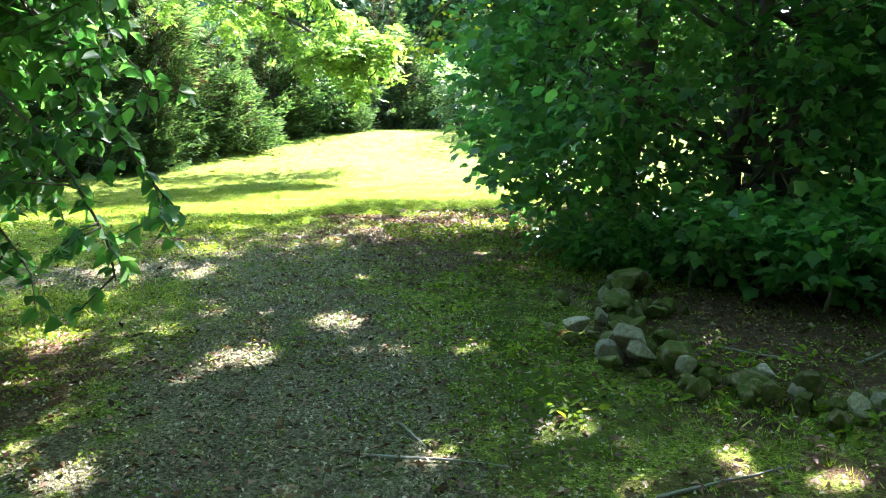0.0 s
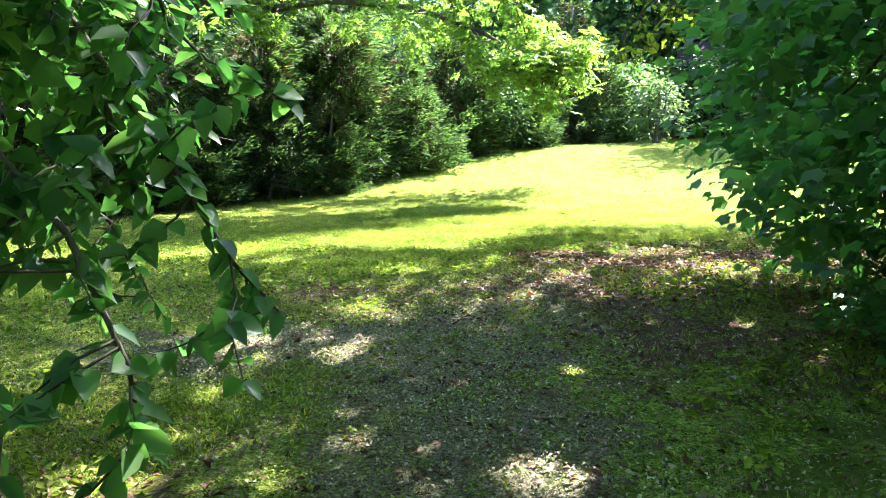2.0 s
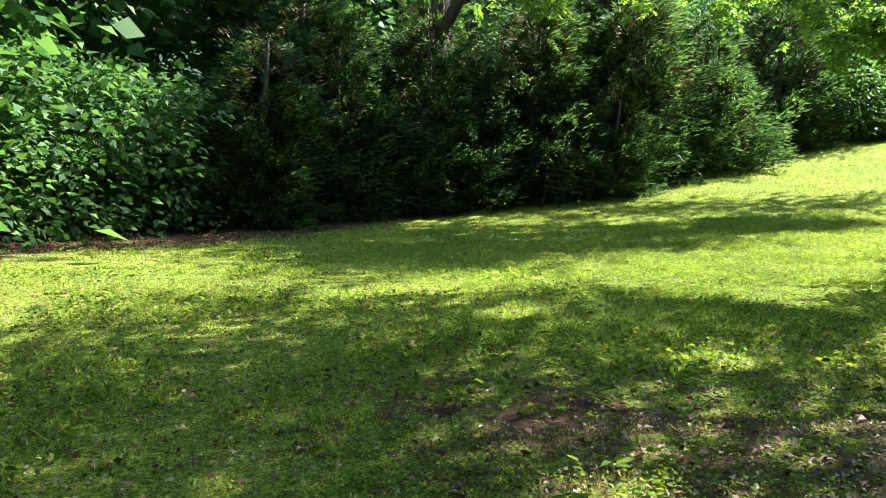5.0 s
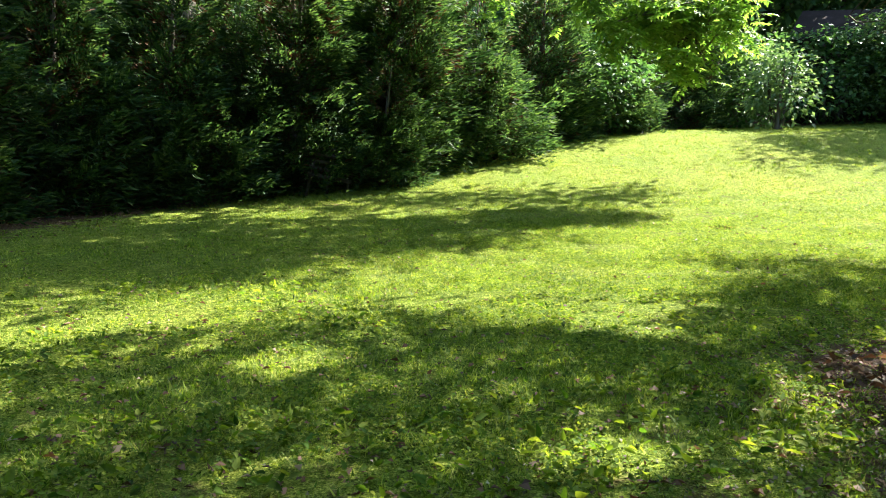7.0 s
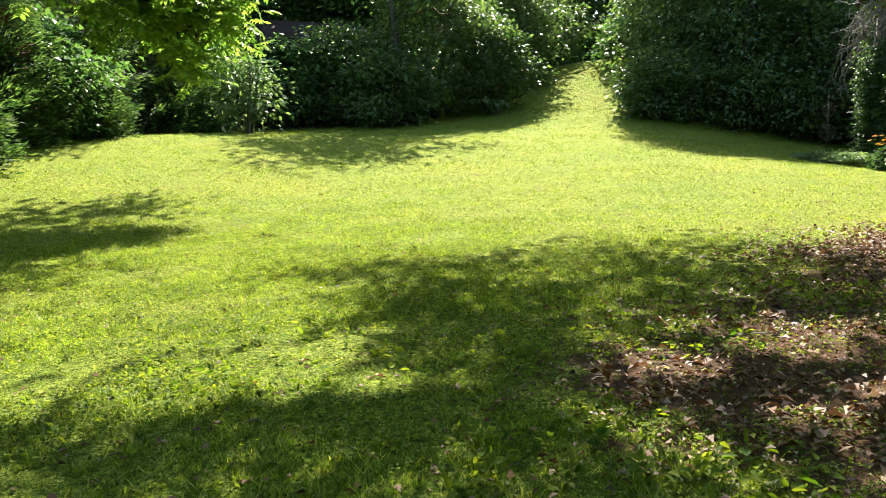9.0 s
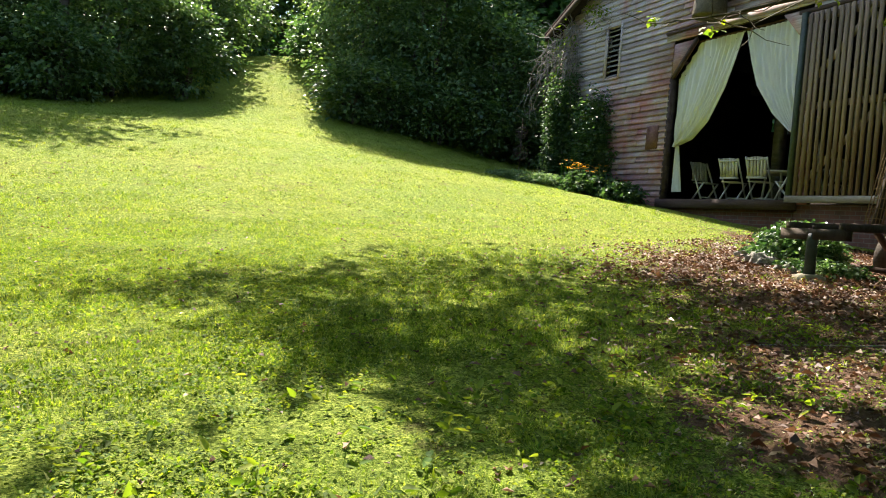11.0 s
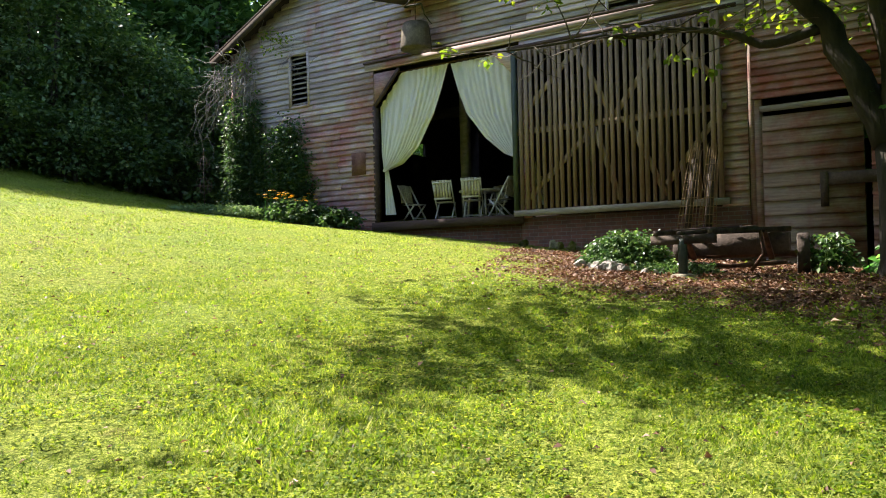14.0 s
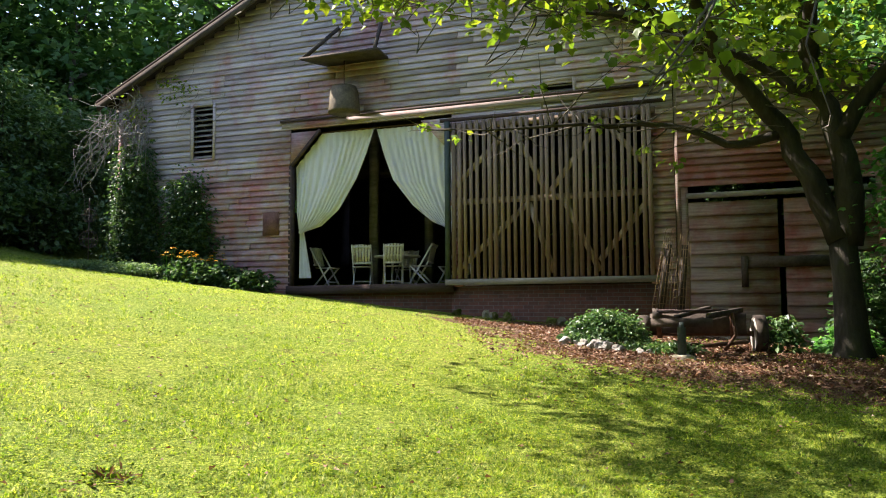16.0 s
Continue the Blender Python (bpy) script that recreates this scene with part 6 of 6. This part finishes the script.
def build_pallet():
    ob = thing("wooden_pallet", "old grey slatted pallet leaning among the cedars", "pallet", m=pose(-8.55, 19.75, float(land(-8.55, 19.75)), -20, 8, 24))
    for k in range(5):
        part("slat", Shape().box((-0.42, -0.012, 0.30 + k * 0.14), (0.42, 0.012, 0.37 + k * 0.14)).mesh("slat", BARK), ob)
    for x in (-0.36, 0.0, 0.36):
        part("runner", Shape().box((x - 0.03, 0.012, -0.1), (x + 0.03, 0.09, 0.98)).mesh("runner", DARK_WOOD), ob)
    rng = np.random.default_rng(5)
    x, y = -1.6, 17.08
    tuft = thing("weed_tuft", "withered brown and green weed tuft in the lawn", "weed", m=pose(x, y, float(land(x, y))))
    n = 90
    a = np.stack([rng.normal(size=n), rng.normal(size=n), rng.uniform(0.2, 0.9, n)], 1)
    v, f = leaf_mesh(rng.normal(size=(n, 3)) * np.array([0.06, 0.06, 0.0]), a, rng.normal(size=(n, 3)) + np.array([0, 0, 1]), rng.uniform(0.04, 0.10, n), rng.uniform(0.012, 0.03, n))
    part("leaves", mesh_of("leaves", v, [(f[:100], 0), (f[100:], 1)], [DEAD_LEAF, CLOVER]), tuft)


build_pallet()

# ---- grass, clover, litter and sticks ----
def way_distance(x, y):
    """How far a place lies from the line walked, roughly: up the drive, then across the lawn past the maple."""
    line = [(0.0, 0.0), (-0.6, 3.0), (-1.8, 5.8), (-3.4, 7.6), (-4.8, 11.1), (-5.6, 15.7)]
    best = np.full(np.shape(x), 1e9)
    for (ax, ay), (bx, by) in zip(line, line[1:]):
        t = np.clip(((x - ax) * (bx - ax) + (y - ay) * (by - ay)) / ((bx - ax) ** 2 + (by - ay) ** 2), 0, 1)
        best = np.minimum(best, np.hypot(x - ax - t * (bx - ax), y - ay - t * (by - ay)))
    return best


def scatter(rng, n, keep):
    """Places on the ground, thinned by keep(x, y)."""
    x, y = rng.uniform(-13, 14, n), rng.uniform(-1, 34, n)
    k = rng.uniform(0, 1, n) < keep(x, y)
    x, y = x[k], y[k]
    return x, y, land(x, y)


def patchy(x, y, s=1.0):
    return 0.5 + 0.25 * (np.sin(x * 2.3 * s + 1.7 * np.sin(y * 1.9 * s)) + np.sin(y * 2.7 * s + 1.3 * np.sin(x * 2.2 * s + 2)))


def outside_barn(x, y):
    dx, dy = x - 11.474, y - 15.508
    return (dx * 0.9076 - dy * 0.4197) < -0.25


def along(rng, n, spread):
    """Places strewn along the strip of lawn beside the way."""
    line = np.array([(0.0, 2.2), (-0.6, 4.2), (-1.6, 6.4), (-2.6, 8.6), (-1.4, 10.8), (-2.2, 13.2), (-2.4, 15.4), (-1.6, 17.2)])
    t = rng.uniform(0, len(line) - 1.001, n)
    k = t.astype(int)
    p = line[k] + (line[k + 1] - line[k]) * (t - k)[:, None] + rng.normal(size=(n, 2)) * spread
    return p[:, 0], p[:, 1]


def build_grass():
    rng = np.random.default_rng(97)
    def bare(x, y):
        return np.clip(litter_mask(x, y) * 0.85 + gravel_mask(x, y) * 0.9 + moss_mask(x, y) * 0.5 + 0.55 * (patchy(x, y, 1.1) < 0.36) * ease(12.5 - y, 0, 3), 0, 0.93)
    sets = []
    for tufts, per, spread, tall, wide, size in ((52000, 12, 1.3, 0.027, 0.0020, 0.016), (66000, 10, 2.8, 0.030, 0.0030, 0.022), (84000, 6, None, 0.042, 0.0066, 0.042)):
        if spread:
            x, y = along(rng, tufts, spread)
        else:
            x, y = rng.uniform(-12, 17, tufts), rng.uniform(2, 39, tufts)
        k = (rng.uniform(0, 1, tufts) < (1 - bare(x, y)) * (0.5 + 0.5 * patchy(x, y))) & outside_barn(x, y)
        x, y = x[k], y[k]
        grow = rng.uniform(0.45, 1.25, len(x)) * (0.7 + 0.6 * patchy(x, y, 0.6))
        n = len(x) * per
        ox, oy = rng.normal(size=n), rng.normal(size=n)
        x, y, grow = np.repeat(x, per) + ox * size, np.repeat(y, per) + oy * size, np.repeat(grow, per)
        z = land(x, y)
        h = rng.uniform(0.45, 1.0, n) * tall * grow
        a = np.arctan2(oy, ox) + rng.normal(size=n) * 0.7
        lean = rng.uniform(0.2, 1.7, n) * h
        side = np.stack([-np.sin(a), np.cos(a), 0 * a], 1) * (wide * rng.uniform(0.7, 1.3, n))[:, None]
        p = np.stack([x, y, z - 0.004], 1)
        tip = p + np.stack([np.cos(a) * lean, np.sin(a) * lean, h], 1)
        sets.append(np.stack([p - side, p + side, tip], 1).reshape(-1, 3))
    v = np.vstack(sets)
    tagged(new("grass", mesh_of("grass", v, np.arange(len(v)).reshape(-1, 3), BLADE)), "short mown grass blades of the lawn", "grass", kind="stuff")
    # clover in small clumps
    x, y = along(rng, 78000, 2.9)
    k = (rng.uniform(0, 1, len(x)) < ((patchy(x, y, 1.4) > 0.48) * 0.7 + 0.2) * (1 - 0.7 * bare(x, y))) & outside_barn(x, y)
    x, y = np.repeat(x[k], 7), np.repeat(y[k], 7)
    n = len(x)
    x, y = x + rng.normal(size=n) * 0.026, y + rng.normal(size=n) * 0.026
    p = np.stack([x, y, land(x, y) + rng.uniform(0.012, 0.045, n)], 1)
    v, f = leaf_mesh(p, rng.normal(size=(n, 3)) * np.array([1, 1, 0.25]), rng.normal(size=(n, 3)) * 0.4 + np.array([0, 0, 1]), rng.uniform(0.010, 0.024, n), rng.uniform(0.008, 0.017, n), False)
    tagged(new("clover", mesh_of("clover", v, f, CLOVER)), "small clover and weed leaves in the lawn", "weeds", kind="stuff")
    x, y, z = scatter(rng, 700000, lambda x, y: outside_barn(x, y) * np.clip(litter_mask(x, y) * 0.6 + gravel_mask(x, y) * 0.25 + 0.03 + 0.12 * ease(11.5 - y, 0, 3) + 0.05 * ease(5.5 - y, 0, 2), 0, 0.8) * np.clip(4.0 / (1 + way_distance(x, y)), 0.1, 0.8))
    n = len(x)
    # a thick bed of fallen leaves under the maple and round the wagon
    bx, by = rng.uniform(-1.5, 9.5, 110000), rng.uniform(7.0, 14.5, 110000)
    k = (rng.uniform(0, 1, len(bx)) < np.clip(0.95 * litter_mask(bx, by) - 0.05, 0, 0.75) * (0.3 + 0.7 * ease(bx, 0.5, 3.0)) * np.clip(1.5 * patchy(bx, by, 1.3) - 0.2, 0.12, 1)) & outside_barn(bx, by)
    bx, by = bx[k], by[k]
    x, y, z = np.append(x, bx), np.append(y, by), np.append(z, land(bx, by) + rng.uniform(0, 0.025, len(bx)))
    n = len(x)
    # single larger leaves on the open lawn
    ex, ey = rng.uniform(-6, 8, 1500), rng.uniform(8, 24, 1500)
    x, y, z = np.append(x, ex), np.append(y, ey), np.append(z, land(ex, ey) + 0.02)
    size = np.append(np.append(rng.uniform(0.016, 0.048, n - len(bx)), rng.uniform(0.03, 0.07, len(bx))), rng.uniform(0.015, 0.05, 1500))
    n = len(x)
    p = np.stack([x, y, z + rng.uniform(0.004, 0.02, n)], 1)
    v, f = leaf_mesh(p, rng.normal(size=(n, 3)) * np.array([1, 1, 0.2]), rng.normal(size=(n, 3)) * 0.4 + np.array([0, 0, 1]), size, size * rng.uniform(0.45, 0.65, n), False, 0.35)
    tagged(new("leaf_litter", mesh_of("leaf_litter", v, f, DEAD_LEAF)), "brown dead leaves scattered on bare soil", "leaves", kind="stuff")
    x, y, z = scatter(rng, 1500000, lambda x, y: np.clip(gravel_mask(x, y) * 1.3 + 0.10 * ease(8.5 - y, 0, 3) * (way_distance(x, y) < 4), 0, 0.9) * (way_distance(x, y) < 5))
    n = len(x)
    p = np.stack([x, y, z + rng.uniform(0.002, 0.010, n)], 1)
    v, f = leaf_mesh(p, rng.normal(size=(n, 3)) * np.array([1, 1, 0.3]), rng.normal(size=(n, 3)) * 0.5 + np.array([0, 0, 1]), rng.uniform(0.008, 0.026, n), rng.uniform(0.007, 0.018, n), False, 0.5)
    tagged(new("gravel", mesh_of("gravel", v, f, CHIP)), "thin pale grey gravel of the old drive", "gravel", kind="stuff")
    # broad-leaved weeds in the shade
    x, y, z = scatter(rng, 160000, lambda x, y: outside_barn(x, y) * ease(13.0 - y, 0, 4) * np.clip(2.0 / (0.6 + way_distance(x, y)), 0.0, 0.6) * (patchy(x, y, 0.9) > 0.55) * (gravel_mask(x, y) < 0.3) * 0.8)
    n = len(x)
    c0 = np.stack([x, y, z + rng.uniform(0.02, 0.05, n)], 1)
    v, f = leaf_cloud(rng, c0, 4, 0.022, 0.045, 0.024, True, -0.1)
    tagged(new("weeds", mesh_of("weeds", v, f, CLOVER)), "small broad-leaved weeds on shaded soil", "weeds", kind="stuff")
    # fallen sticks
    sticks = [(-0.21, 2.67, 0.3, 2.57), (0.75, 2.35, 1.25, 2.55), (-0.1, 2.95, 0.02, 2.72), (2.2, 12.6, 3.2, 12.3), (0.3, 9.0, 1.1, 9.15), (0.2, 10.9, 1.3, 10.2), (1.4, 3.9, 1.75, 3.6), (2.0, 3.6, 2.35, 3.9), (-0.4, 10.5, -0.1, 10.4), (4.2, 11.0, 5.0, 10.7)]
    for ax, ay, bx, by in sticks:
        line = limb_line(rng, (ax, ay, 0), (bx, by, 0), 7, 0.10)
        line[:, 2] = land(line[:, 0], line[:, 1]) + 0.012
        tagged(new("fallen_stick", Shape().tube(line, np.linspace(0.007, 0.003, 7), 6).mesh("fallen_stick", GREY_WOOD)), "thin grey fallen stick on the ground", "stick", "fallen sticks")


build_grass()
